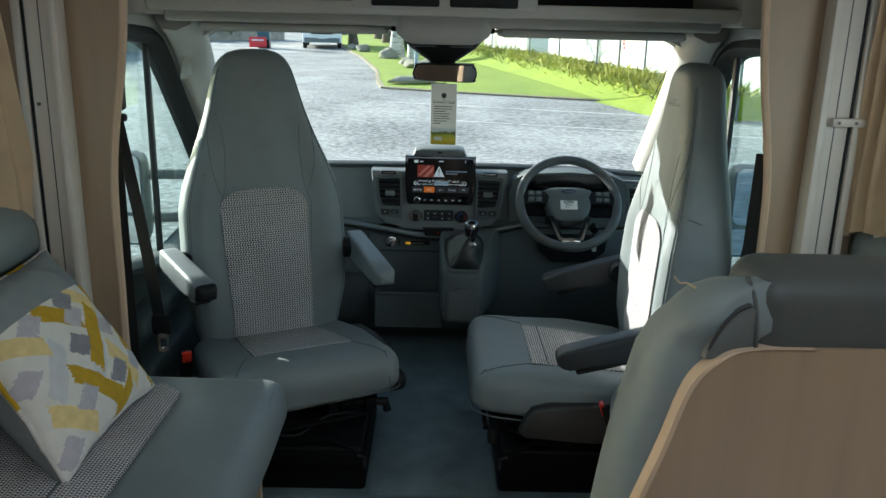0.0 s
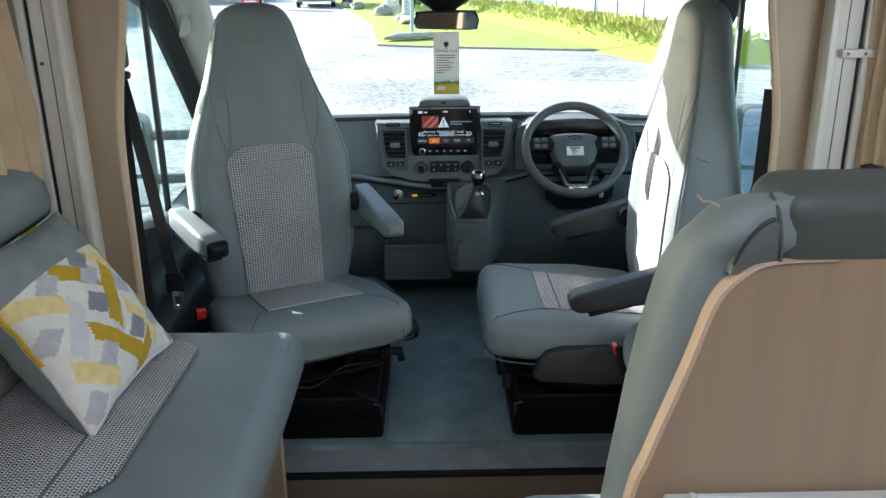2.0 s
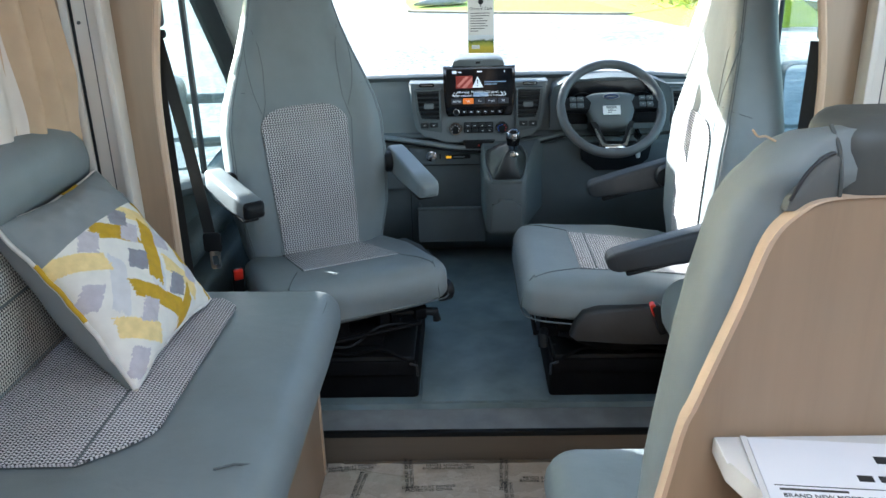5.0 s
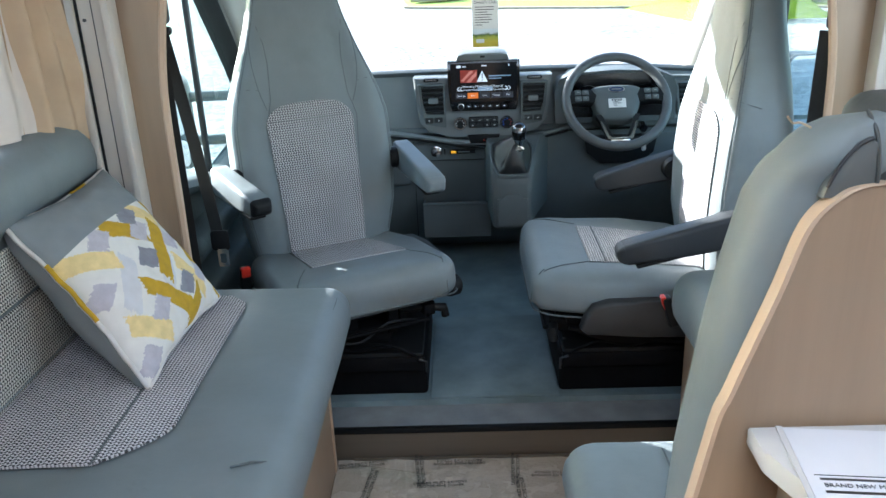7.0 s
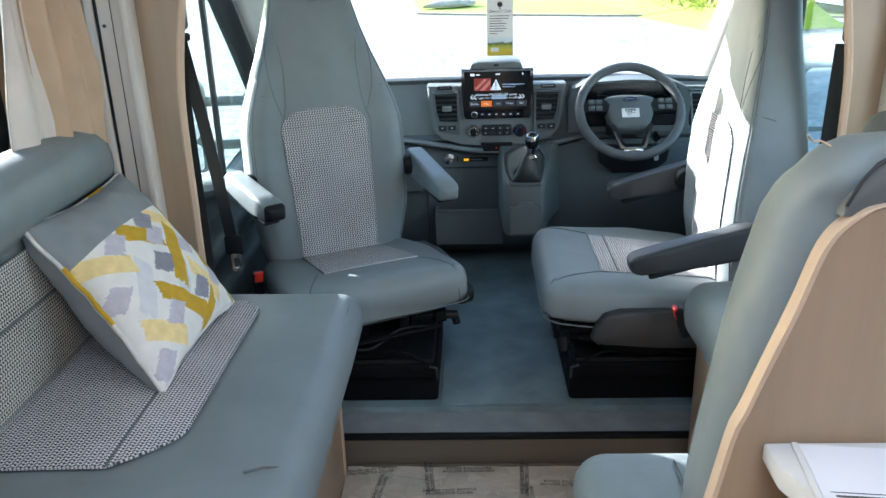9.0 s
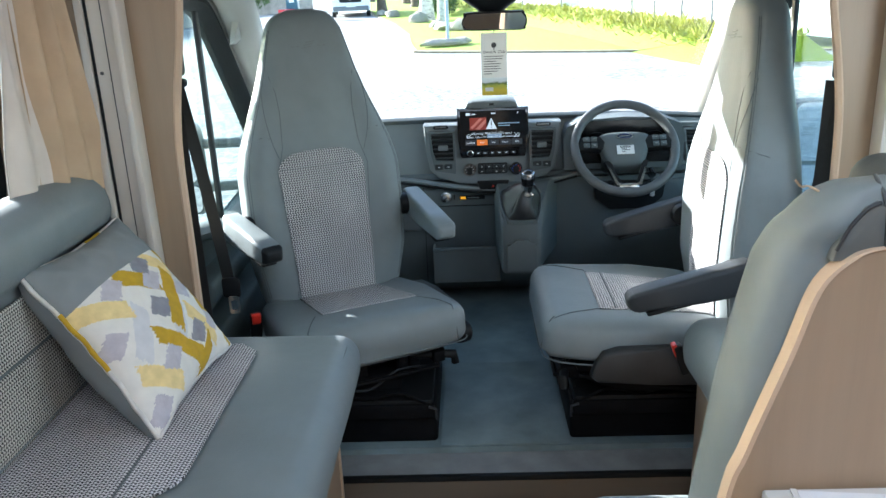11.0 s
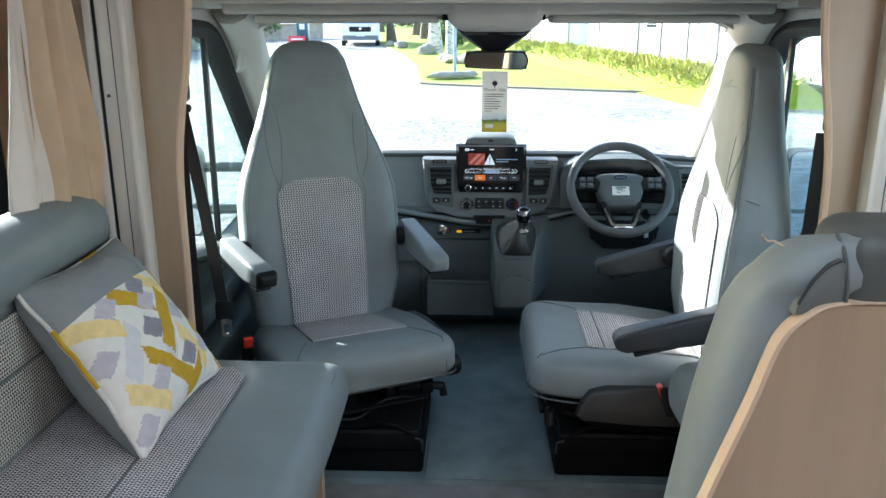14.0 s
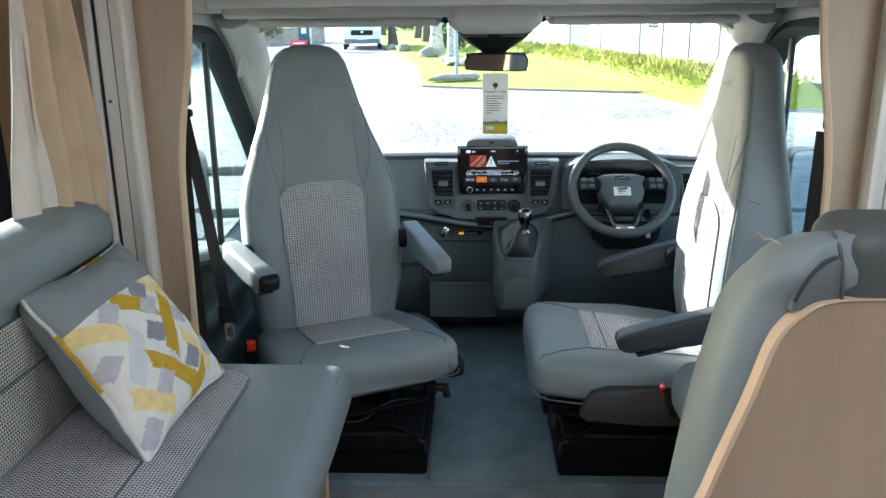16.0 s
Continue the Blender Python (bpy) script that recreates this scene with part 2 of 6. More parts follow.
def prism(outline, lo, hi, axis, bm=None, bev=0.0, seg=2):
    """An outline in the two other axes, thickened from lo to hi along axis."""
    def at(p, d):
        q = list(p)
        q.insert(axis, d)
        return Vector(q)
    tmp = loft([[at(p, lo) for p in outline], [at(p, hi) for p in outline]])
    if bev:
        edges = [e for e in tmp.edges if abs(e.verts[0].co[axis] - e.verts[1].co[axis]) < 1e-6]
        bmesh.ops.bevel(tmp, geom=edges, offset=bev, segments=seg, profile=0.5, affect="EDGES")
    return tmp if bm is None else join(bm, tmp)


def frame_of(outer, inner, lo, hi, axis, bm=None):
    """A ring between two outlines with as many points each, thickened along axis."""
    def at(p, d):
        q = list(p)
        q.insert(axis, d)
        return Vector(q)
    rings = [[at(p, lo) for p in outer], [at(p, hi) for p in outer], [at(p, hi) for p in inner], [at(p, lo) for p in inner]]
    return loft(rings + [rings[0]], bm, caps=False)


def lathe(profile, n=24, m=None, bm=None):
    """profile: (radius, height) pairs turned about z."""
    tmp = loft([[Vector((r * math.cos(2 * math.pi * k / n), r * math.sin(2 * math.pi * k / n), z)) for k in range(n)] for r, z in profile])
    if m is not None:
        bmesh.ops.transform(tmp, matrix=m, verts=tmp.verts)
    return tmp if bm is None else join(bm, tmp)


def rounded(x0, y0, x1, y1, r, n=5):
    """A rectangle with round corners, as outline points."""
    out = []
    for cx, cy, a0 in ((x1 - r, y1 - r, 0), (x0 + r, y1 - r, 90), (x0 + r, y0 + r, 180), (x1 - r, y0 + r, 270)):
        for k in range(n + 1):
            a = radians(a0 + 90 * k / n)
            out.append((cx + r * math.cos(a), cy + r * math.sin(a)))
    return out


def smooth(points, n=6, closed=False):
    """Catmull-Rom through points."""
    pts = [Vector(p) for p in points]
    out = []
    c = len(pts)
    for i in range(c if closed else c - 1):
        p = [pts[(i + k - 1) % c] if closed else pts[min(max(i + k - 1, 0), c - 1)] for k in range(4)]
        for s in range(n):
            t = s / n
            out.append(0.5 * (2 * p[1] + (p[2] - p[0]) * t + (2 * p[0] - 5 * p[1] + 4 * p[2] - p[3]) * t * t + (3 * p[1] - p[0] - 3 * p[2] + p[3]) * t ** 3))
    if not closed:
        out.append(pts[-1])
    return out


def interp(table, x):
    """Values between the rows (x, a, b, ...) of a table."""
    xs = [r[0] for r in table]
    return [float(np.interp(x, xs, [r[k] for r in table])) for k in range(1, len(table[0]))]


def grid(fn, nu, nv, thick=0.0):
    """A surface fn(u, v) with u, v from 0 to 1, with an optional skirt behind it."""
    bm = bmesh.new()
    rows = [[bm.verts.new(fn(i / nu, j / nv)) for i in range(nu + 1)] for j in range(nv + 1)]
    for a, b in zip(rows, rows[1:]):
        for i in range(nu):
            bm.faces.new((a[i], a[i + 1], b[i + 1], b[i]))
    if thick:
        bmesh.ops.recalc_face_normals(bm, faces=bm.faces)
        bmesh.ops.solidify(bm, geom=bm.faces[:], thickness=thick)
    return bm


def lettering(text, size, mat, parent, m, name="lettering", extrude=0.0004):
    c = bpy.data.curves.new(name, "FONT")
    c.body, c.size, c.extrude, c.align_x, c.align_y = text, size, extrude, "CENTER", "CENTER"
    c.materials.append(mat)
    ob = new(name, c)
    ob.parent = parent
    ob.matrix_basis = m
    return ob

# ---- the setting: motorhome shell ----
structure("floor", box((-1.1, -2.5, -0.1), (1.1, 2.0, 0.0)), M["riser"], "brown wood-look vinyl floor of the lounge", "floor")
structure("floor_cab", box((-0.95, 2.089, -0.1), (0.95, 3.6, 0.115)), M["cab_mat"], "dark blue-grey moulded cab floor mat", "floor")
structure("floor_cab_mat", box((-0.188, 2.095, 0.115), (0.178, 2.612, 0.121), 0.003), M["cab_mat"], "blue-grey fitted mat between the cab seats", "mat")
step = structure("step", box((-0.95, 1.98, -0.1), (0.95, 2.088, 0.098)), M["step"], "grey vinyl step up to the cab", "step")
part("riser_board", box((-0.95, 1.972, 0.0), (0.95, 1.979, 0.083)), M["riser"], step, "brown wood-look riser")
part("nosing", box((-0.95, 1.968, 0.084), (0.95, 1.985, 0.1), 0.003), M["black"], step, "black step nosing")

HW = 1.1
for side, name in ((-1, "left"), (1, "right")):
    x0, x1 = side * HW, side * (HW + 0.04)
    bm = bmesh.new()
    outer = [(-2.5, 0), (2.1, 0), (2.1, 1.95), (-2.5, 1.95)]
    hole = rounded(0.45, 0.93, 1.765, 1.4, 0.1, 6)
    ring_out = []
    for y, z in hole:
        ring_out.append((-2.5 if y < 1.1 else 2.1, 0 if z < 1.16 else 1.95))
    frame_of(ring_out, hole, min(x0, x1), max(x0, x1), 0, bm)
    structure("wall_" + name, bm, M["wall_board"], "pale wood-effect side wall panel of the lounge", "wall")
    # Right-hand window is out of view, mirrored from the left one.
    win = thing("window_1" if side < 0 else "window_2", "lounge side window with black rubber surround", "window", kind="structure")
    part("window_frame", frame_of(rounded(0.43, 0.91, 1.785, 1.42, 0.115, 6), rounded(0.475, 0.955, 1.74, 1.375, 0.09, 6), min(side * 1.085, side * 1.12), max(side * 1.085, side * 1.12), 0), M["rubber"], win)
    g = part("pane", prism(rounded(0.475, 0.955, 1.74, 1.375, 0.09, 6), side * 1.112, side * 1.116, 0), M["glass"], win)
    g.visible_shadow = False
structure("wall_back", box((-1.14, -2.54, 0), (1.14, -2.5, 1.95)), M["wall_cream"], "cream rear partition wall", "wall")
# Unseen rooflight opening, added to let light in from above.
bm = bmesh.new()
hole = rounded(-0.5, -0.65, 0.5, 0.25, 0.05, 3)
frame_of([(-1.14 if x < 0 else 1.14, -2.54 if y < -0.2 else 2.9) for x, y in hole], hole, 1.95, 2.0, 2, bm)
structure("ceiling", bm, M["wall_cream"], "cream ceiling with an added rooflight opening", "ceiling")

# bulkhead panels beside the way to the cab: pale wood with a curved inner edge
EDGE = [(-0.765, 0.0), (-0.765, 0.6), (-0.763, 0.78), (-0.762, 0.95), (-0.757, 1.06), (-0.742, 1.17), (-0.722, 1.28), (-0.708, 1.4), (-0.70, 1.55), (-0.70, 1.95)]
for side, name in ((-1, "left"), (1, "right")):
    edge = smooth([(x, z, 0) for x, z in EDGE], 4)
    outline = [(-side * p.x, p.y) for p in edge] + [(side * 1.1, 1.95), (side * 1.1, 0.0)]
    structure("wall_bulkhead_" + name, prism(outline, 1.932, 1.95, 1), M["wood"], "pale birch bulkhead panel with a curved edge", "wall panel")
    lip = tube([(-side * p.x - side * 0.002, 1.941, p.y) for p in edge], 0.011, 8)
    structure("trim_bulkhead_" + name, lip, M["wood_edge"], "pale wood edging strip", "trim")
    b = thing("blind_cassette", "white upright cassette of the pleated cab blind", "blind", group="cab blind cassettes")
    s = side
    def bar(n, xa, xb, ya, yb, mat, bev=0.004, lab=""):
        return part(n, box((min(s * xa, s * xb), ya, 0.0), (max(s * xa, s * xb), yb, 1.94), bev), mat, b, lab)
    bar("cassette_body", 0.838, 0.905, 1.895, 1.931, M["rail"])
    bar("guide_rail", 0.826, 0.842, 1.88, 1.931, M["rail"], 0.003, "bright aluminium guide rail")
    bar("groove_strip", 0.8975, 0.9035, 1.892, 1.9, M["black"], 0.001, "dark groove seal")
    bar("outer_rail", 0.905, 0.922, 1.885, 1.931, M["rail"], 0.003)
    bar("seam", 0.8665, 0.8685, 1.8935, 1.899, M["steel"], 0.0005)
    part("screw", lathe([(0.001, 0), (0.004, 0.001), (0.004, 0.004)], 10, pose(s * 0.885, 1.893, 1.205, 90)), M["steel"], b)
    if side > 0:
        bk = part("bracket", box((0.855, 1.876, 1.196), (0.935, 1.893, 1.214), 0.002), M["rail"], b, "small white catch bracket")
        for xx in (0.867, 0.905):
            part("rivet", lathe([(0.001, 0), (0.0035, 0.001), (0.0035, 0.003)], 8, pose(xx, 1.8755, 1.205, 90)), M["steel"], bk)

# ---- cab shell ----
for side, name in ((-1, "left"), (1, "right")):
    s = side
    # upper side lining above the door, and lower sill
    structure("wall_cab_upper_" + name, box((min(s * 0.87, s * 0.95), 1.951, 1.372), (max(s * 0.87, s * 0.95), 2.9, 1.949), 0.004), M["trim"], "pale grey lining above the cab door", "wall")
    structure("wall_cab_sill_" + name, box((min(s * 0.9, s * 0.98), 1.951, 0.0), (max(s * 0.9, s * 0.98), 3.6, 0.3)), M["dash"], "dark plastic door sill", "wall")
    structure("wall_cab_post_" + name, box((min(s * 0.86, s * 0.95), 1.951, 0.3), (max(s * 0.86, s * 0.95), 2.06, 1.372), 0.01), M["trim"], "pale grey door post lining", "wall")
    lining = [(2.06, 1.376), (2.4, 1.374), (2.58, 1.367), (2.68, 1.337), (2.76, 1.277), (2.9, 1.137), (3.06, 0.972), (3.2, 0.81), (3.36, 0.84), (3.14, 1.1), (2.98, 1.28), (2.84, 1.40), (2.06, 1.40)]
    structure("trim_door_surround_" + name, prism(lining, min(s * 0.862, s * 0.915), max(s * 0.862, s * 0.915), 0, None, 0.004), M["trim"], "pale grey lining round the cab door opening", "trim")
    # windscreen pillar
    path = smooth([(s * 0.80, 2.62, 1.40), (s * 0.812, 2.76, 1.34), (s * 0.825, 2.9, 1.22), (s * 0.832, 3.08, 1.05), (s * 0.84, 3.3, 0.86)], 5)
    rings = []
    for p in path:
        f = (1.40 - p.z) / 0.54
        w = 0.06 + 0.004 * f
        rings.append([p + Vector((s * a * w, b * 0.05, b * 0.045)) for a, b in ((-1, 0.25), (-0.8, -0.6), (-0.2, -1), (0.5, -0.9), (1, -0.3), (1, 0.6), (0.2, 1), (-0.7, 0.9))])
    structure("trim_windscreen_pillar_" + name, loft(rings), M["trim"], "pale grey moulded windscreen pillar trim", "pillar trim", 60)

# headliner: strip over the windscreen, rounded corners
bm = box((-0.8, 2.5, 1.384), (0.8, 2.83, 1.43), 0.012, 3)
structure("ceiling_header", bm, M["headliner"], "pale grey headliner over the windscreen", "headliner")
for s in (-1, 1):
    pts = [(s * 0.62, 1.39), (s * 0.80, 1.39), (s * 0.84, 1.2), (s * 0.815, 1.22), (s * 0.80, 1.29), (s * 0.775, 1.335), (s * 0.73, 1.358), (s * 0.66, 1.364)]
    bm = prism([(x, z) for x, z in pts], 2.74, 2.82, 1, None, 0.006)
    structure("trim_header_corner_" + ("left" if s < 0 else "right"), bm, M["trim"], "rounded pale trim at the windscreen corner", "trim")
structure("wall_front_cap", box((-0.95, 2.84, 1.38), (0.95, 2.9, 1.95)), M["headliner"], "pale lined front cap above the windscreen", "wall")

ws = thing("window_3", "wide raked windscreen of the cab", "windscreen", kind="structure")
g = part("pane", loft([[Vector((x * w, y, z)) for x in (-1, -0.5, 0, 0.5, 1)] for w, y, z in ((0.84, 2.78, 1.39), (0.85, 2.95, 1.24), (0.86, 3.15, 1.05), (0.87, 3.4, 0.86))], caps=False, closed=False), M["glass"], ws)
g.visible_shadow = False
part("aerial", tube([(0.76, 3.05, 1.14), (0.782, 2.86, 1.33)], 0.0016, 5), M["ink"], ws, "thin dark wire along the screen edge")

for s in (-1, 1):
    g = thing("pillar_vent", "dark slotted vent in the foot of the windscreen pillar", "vent", group="pillar vents")
    part("surround", prism([(s * x, z) for x, z in rounded(0.786, 0.8, 0.846, 0.935, 0.02, 4)], 3.02, 3.05, 1, None, 0.005), M["trim"], g)
    part("recess", prism([(s * x, z) for x, z in rounded(0.8, 0.818, 0.836, 0.918, 0.012, 4)], 3.014, 3.03, 1), M["black"], g)
    for k in range(3):
        part("slat", box((s * (0.809 + 0.009 * k) - 0.0015, 3.009, 0.824), (s * (0.809 + 0.009 * k) + 0.0015, 3.018, 0.912)), M["dash_light"], g)

# ---- overhead console, visors, mirror ----
shelf = thing("overhead_shelf", "pale grey overhead cab storage shelf with dark open pockets", "shelf")
lip = [(x, z) for x, z in rounded(-0.80, 1.412, 0.80, 1.448, 0.014, 4)]
part("lip", prism(lip, 2.36, 2.40, 1, None, 0.006), M["headliner"], shelf)
part("floor_panel", box((-0.8, 2.4, 1.413), (0.8, 2.838, 1.43)), M["dash"], shelf, "dark felt shelf floor")
part("back_panel", box((-0.8, 2.80, 1.43), (0.8, 2.836, 1.75)), M["black"], shelf, "dark shelf back")
part("top_panel", box((-0.86, 2.36, 1.62), (0.86, 2.836, 1.66), 0.01), M["headliner"], shelf)
for s in (-1, 1):
    part("end_panel", box((min(s * 0.80, s * 0.868), 2.36, 1.40), (max(s * 0.80, s * 0.868), 2.836, 1.66), 0.012), M["headliner"], shelf)
con = part("centre_box", box((-0.25, 2.352, 1.428), (0.25, 2.6, 1.5), 0.012, 3), M["headliner"], shelf)
for x in (-0.105, 0.105):
    part("pocket", box((x - 0.092, 2.347, 1.436), (x + 0.092, 2.36, 1.492), 0.006), M["black"], con, "dark pocket opening")
for s in (-1, 1):
    v = thing("sun_visor", "pale grey folded sun visor against the headliner", "sun visor", group="sun visors")
    part("pad", box((min(s * 0.17, s * 0.72), 2.56, 1.358), (max(s * 0.17, s * 0.72), 2.74, 1.382), 0.011, 4), M["headliner"], v)
    part("hinge_rod", tube([(s * 0.15, 2.73, 1.374), (s * 0.745, 2.73, 1.374)], 0.005, 8), M["trim"], v)
    part("clip", box((s * 0.15 - 0.012, 2.715, 1.366), (s * 0.15 + 0.012, 2.745, 1.392), 0.003), M["black"], v)

pod = thing("sensor_housing", "pale grey moulded housing above the mirror", "overhead housing")
rings = []
for w, y, z in ((0.142, 2.50, 1.43), (0.142, 2.49, 1.39), (0.135, 2.495, 1.362), (0.112, 2.52, 1.342), (0.09, 2.55, 1.334)):
    rings.append([Vector((x, yy, z)) for x, yy in rounded(-w, y, w, 2.76, 0.035, 5)])
part("cover", loft(rings), M["headliner"], pod, "", 50)
rings = []
for w, y, z in ((0.115, 2.60, 1.34), (0.1, 2.605, 1.322), (0.07, 2.625, 1.30), (0.045, 2.64, 1.283), (0.03, 2.645, 1.27)):
    rings.append([Vector((x, yy, z)) for x, yy in rounded(-w, y, w, 2.72, min(w, 0.03), 4)])
part("camera_cowl", loft(rings), M["black"], pod, "black camera and sensor cowl", 50)
for x in (-0.055, 0.055):
    part("slot", box((x - 0.035, 2.592, 1.325), (x + 0.035, 2.61, 1.333), 0.003), M["steel"], pod)
mir = thing("rear_view_mirror", "black framed interior rear-view mirror", "mirror", pose(0.006, 2.64, 1.248, 6, 1.5, 0))
outl = [(-0.098, -0.006), (-0.09, -0.021), (-0.075, -0.026), (0.08, -0.026), (0.094, -0.02), (0.1, -0.005), (0.099, 0.012), (0.088, 0.026), (0.07, 0.029), (-0.07, 0.025), (-0.088, 0.018)]
outl = [(p.x, p.y) for p in smooth([(x, z, 0) for x, z in outl], 4, True)]
part("housing", prism([(x * 1.0, z * 1.0) for x, z in outl], -0.006, 0.022, 1, None, 0.005), M["black"], mir, "", 50)
part("mirror_glass", prism([(x * 0.955, z * 0.88) for x, z in outl], -0.0085, -0.005, 1), M["mirror"], mir, "grey mirror glass")
part("stem", tube([(0, 0.015, 0.0), (0, 0.04, 0.03), (0, 0.05, 0.06)], 0.014, 10), M["black"], mir)

card = thing("hanging_card", "printed club card with a field photo hanging from the mirror", "card", pose(0.008, 2.75, 1.107, 0, 0, -3))
part("sheet", box((-0.0415, -0.0006, -0.097), (0.0415, 0.0006, 0.1)), M["card"], card)
photo = Nodes("card_photo", (0.5, 0.5, 0.1), 0.5)
sp = photo.node("ShaderNodeSeparateXYZ")
photo.link(photo.place(), sp.inputs[0])
wob = photo.math("MULTIPLY_ADD", photo.noise(0.02, 4), 0.02, sp.outputs[2])
photo.color(photo.ramp(photo.math("MULTIPLY_ADD", wob, 16.0, 1.45), [(0.0, (0.5, 0.36, 0.02)), (0.35, (0.62, 0.5, 0.05)), (0.55, (0.4, 0.42, 0.06)), (0.68, (0.08, 0.13, 0.03)), (0.76, (0.7, 0.76, 0.78))]))
pp = part("photo", box((-0.0405, -0.0016, -0.096), (0.0405, -0.0008, -0.04)), photo.mat, card, "photo of a golden field")
part("caravan_shape", box((-0.03, -0.003, -0.083), (-0.004, -0.0018, -0.071), 0.002), M["white_label"], card, "small white vehicle in the photo")
part("emblem", lathe([(0.006, 0), (0.0085, 0), (0.0085, 0.0006), (0.006, 0.0006), (0.006, 0)], 16, pose(0, -0.0008, 0.062, 90)), M["steel"], card, "round outline emblem")
part("emblem_stalk", box((-0.0012, -0.0015, 0.046), (0.0012, -0.0007, 0.055)), M["steel"], card)
lettering("Owners' Club", 0.0125, M["ink"], card, pose(0, -0.0011, 0.041, 90), "lettering")
for i in range(8):
    w = (0.031, 0.03, 0.02, 0.027, 0.024, 0.027, 0.022, 0.012)[i]
    z = 0.027 - i * 0.0078
    part("text_bar", box((-0.033, -0.0014, z - 0.001), (-0.033 + 2 * w, -0.0007, z + 0.0012)), M["steel"], card)
part("cord", tube([(0, 0, 0.099), (0.002, -0.01, 0.125), (-0.002, -0.06, 0.165)], 0.0012, 5), M["ink"], card)

# ---- dashboard ----
dash = thing("dashboard", "dark grey moulded van dashboard", "dashboard")
XS = (-0.93, -0.86, -0.8, -0.6, -0.4, -0.2, 0, 0.2, 0.4, 0.6, 0.8, 0.86, 0.93)


def sweep(profile, bow=0.0, droop=0.0, xs=XS):
    """A profile in y and z drawn across the cab; bow pushes the ends forward, droop lowers them."""
    return loft([[Vector((x, y + bow * (abs(x) / 0.9) ** 2.5, z - droop * (abs(x) / 0.75) ** 3)) for y, z in profile] for x in xs])


part("top_pad", sweep([(3.5, 0.78), (3.3, 0.845), (3.1, 0.888), (3.03, 0.906), (2.996, 0.911), (2.981, 0.902), (2.99, 0.888), (3.1, 0.85), (3.5, 0.74)], 0.07, 0.026), M["dash"], dash, "soft black-grey top pad", 50)
part("fascia", sweep([(3.1, 0.886), (2.992, 0.886), (2.965, 0.83), (2.95, 0.74), (2.953, 0.70), (2.965, 0.692), (3.1, 0.692)], 0.05, 0.02), M["dash_light"], dash, "mid grey fascia panel", 45)
part("shadow_gap", sweep([(3.1, 0.694), (2.978, 0.694), (2.978, 0.672), (3.1, 0.672)], 0.05), M["black"], dash)
part("trim_roll", sweep([(2.958, 0.712), (2.94, 0.704), (2.938, 0.692), (2.95, 0.684), (2.975, 0.686), (2.98, 0.708)], 0.05), M["dash"], dash, "", 60)
part("lower_panel", sweep([(3.1, 0.675), (2.968, 0.675), (2.955, 0.64), (2.95, 0.54), (2.962, 0.44), (2.99, 0.36), (3.05, 0.28), (3.3, 0.13), (3.45, 0.118), (3.45, 0.5)], 0.03), M["dash"], dash, "", 45)
part("glovebox_lid", box((-0.82, 2.93, 0.5), (-0.262, 2.97, 0.655), 0.014, 3), M["dash"], dash, "glove compartment lid")
part("lower_right_panel", box((0.30, 2.965, 0.47), (0.84, 3.0, 0.66), 0.015, 3), M["dash"], dash)

# centre stack
stack = [(-0.24, 0.892), (-0.232, 0.80), (-0.222, 0.735), (-0.19, 0.702), (-0.12, 0.685), (0, 0.676), (0.12, 0.685), (0.19, 0.702), (0.222, 0.735), (0.232, 0.80), (0.24, 0.892)]
part("centre_fascia", prism(stack, 2.905, 3.0, 1, None, 0.006), M["dash_light"], dash, "centre stack with vents and dials", 45)
lip_line = smooth([(-0.5, 2.94, 0.703), (-0.36, 2.935, 0.7), (-0.2, 2.91, 0.683), (-0.1, 2.9, 0.668), (0, 2.897, 0.662), (0.1, 2.9, 0.668), (0.2, 2.91, 0.683), (0.3, 2.93, 0.702)], 6)
part("stack_lip", tube(lip_line, 0.012, 10, None, 0.7), M["dash_light"], dash, "moulded lip curving under the centre stack", 70)
part("lip_gap", tube([p + Vector((0, 0.004, -0.014)) for p in lip_line], 0.005, 8), M["black"], dash)
part("screen_pod", prism([(-0.10, 0.93), (-0.085, 0.965), (-0.06, 0.972), (0.06, 0.972), (0.085, 0.965), (0.10, 0.93)], 2.90, 3.02, 1, None, 0.005), M["dash"], dash)
part("pod_hatch", prism([(-0.065, 0.935), (-0.06, 0.967), (0.06, 0.967), (0.065, 0.935)], 2.896, 2.902, 1), M["dash"], dash)
part("pod_catch", box((-0.008, 2.893, 0.957), (0.008, 2.897, 0.964)), M["black"], dash)

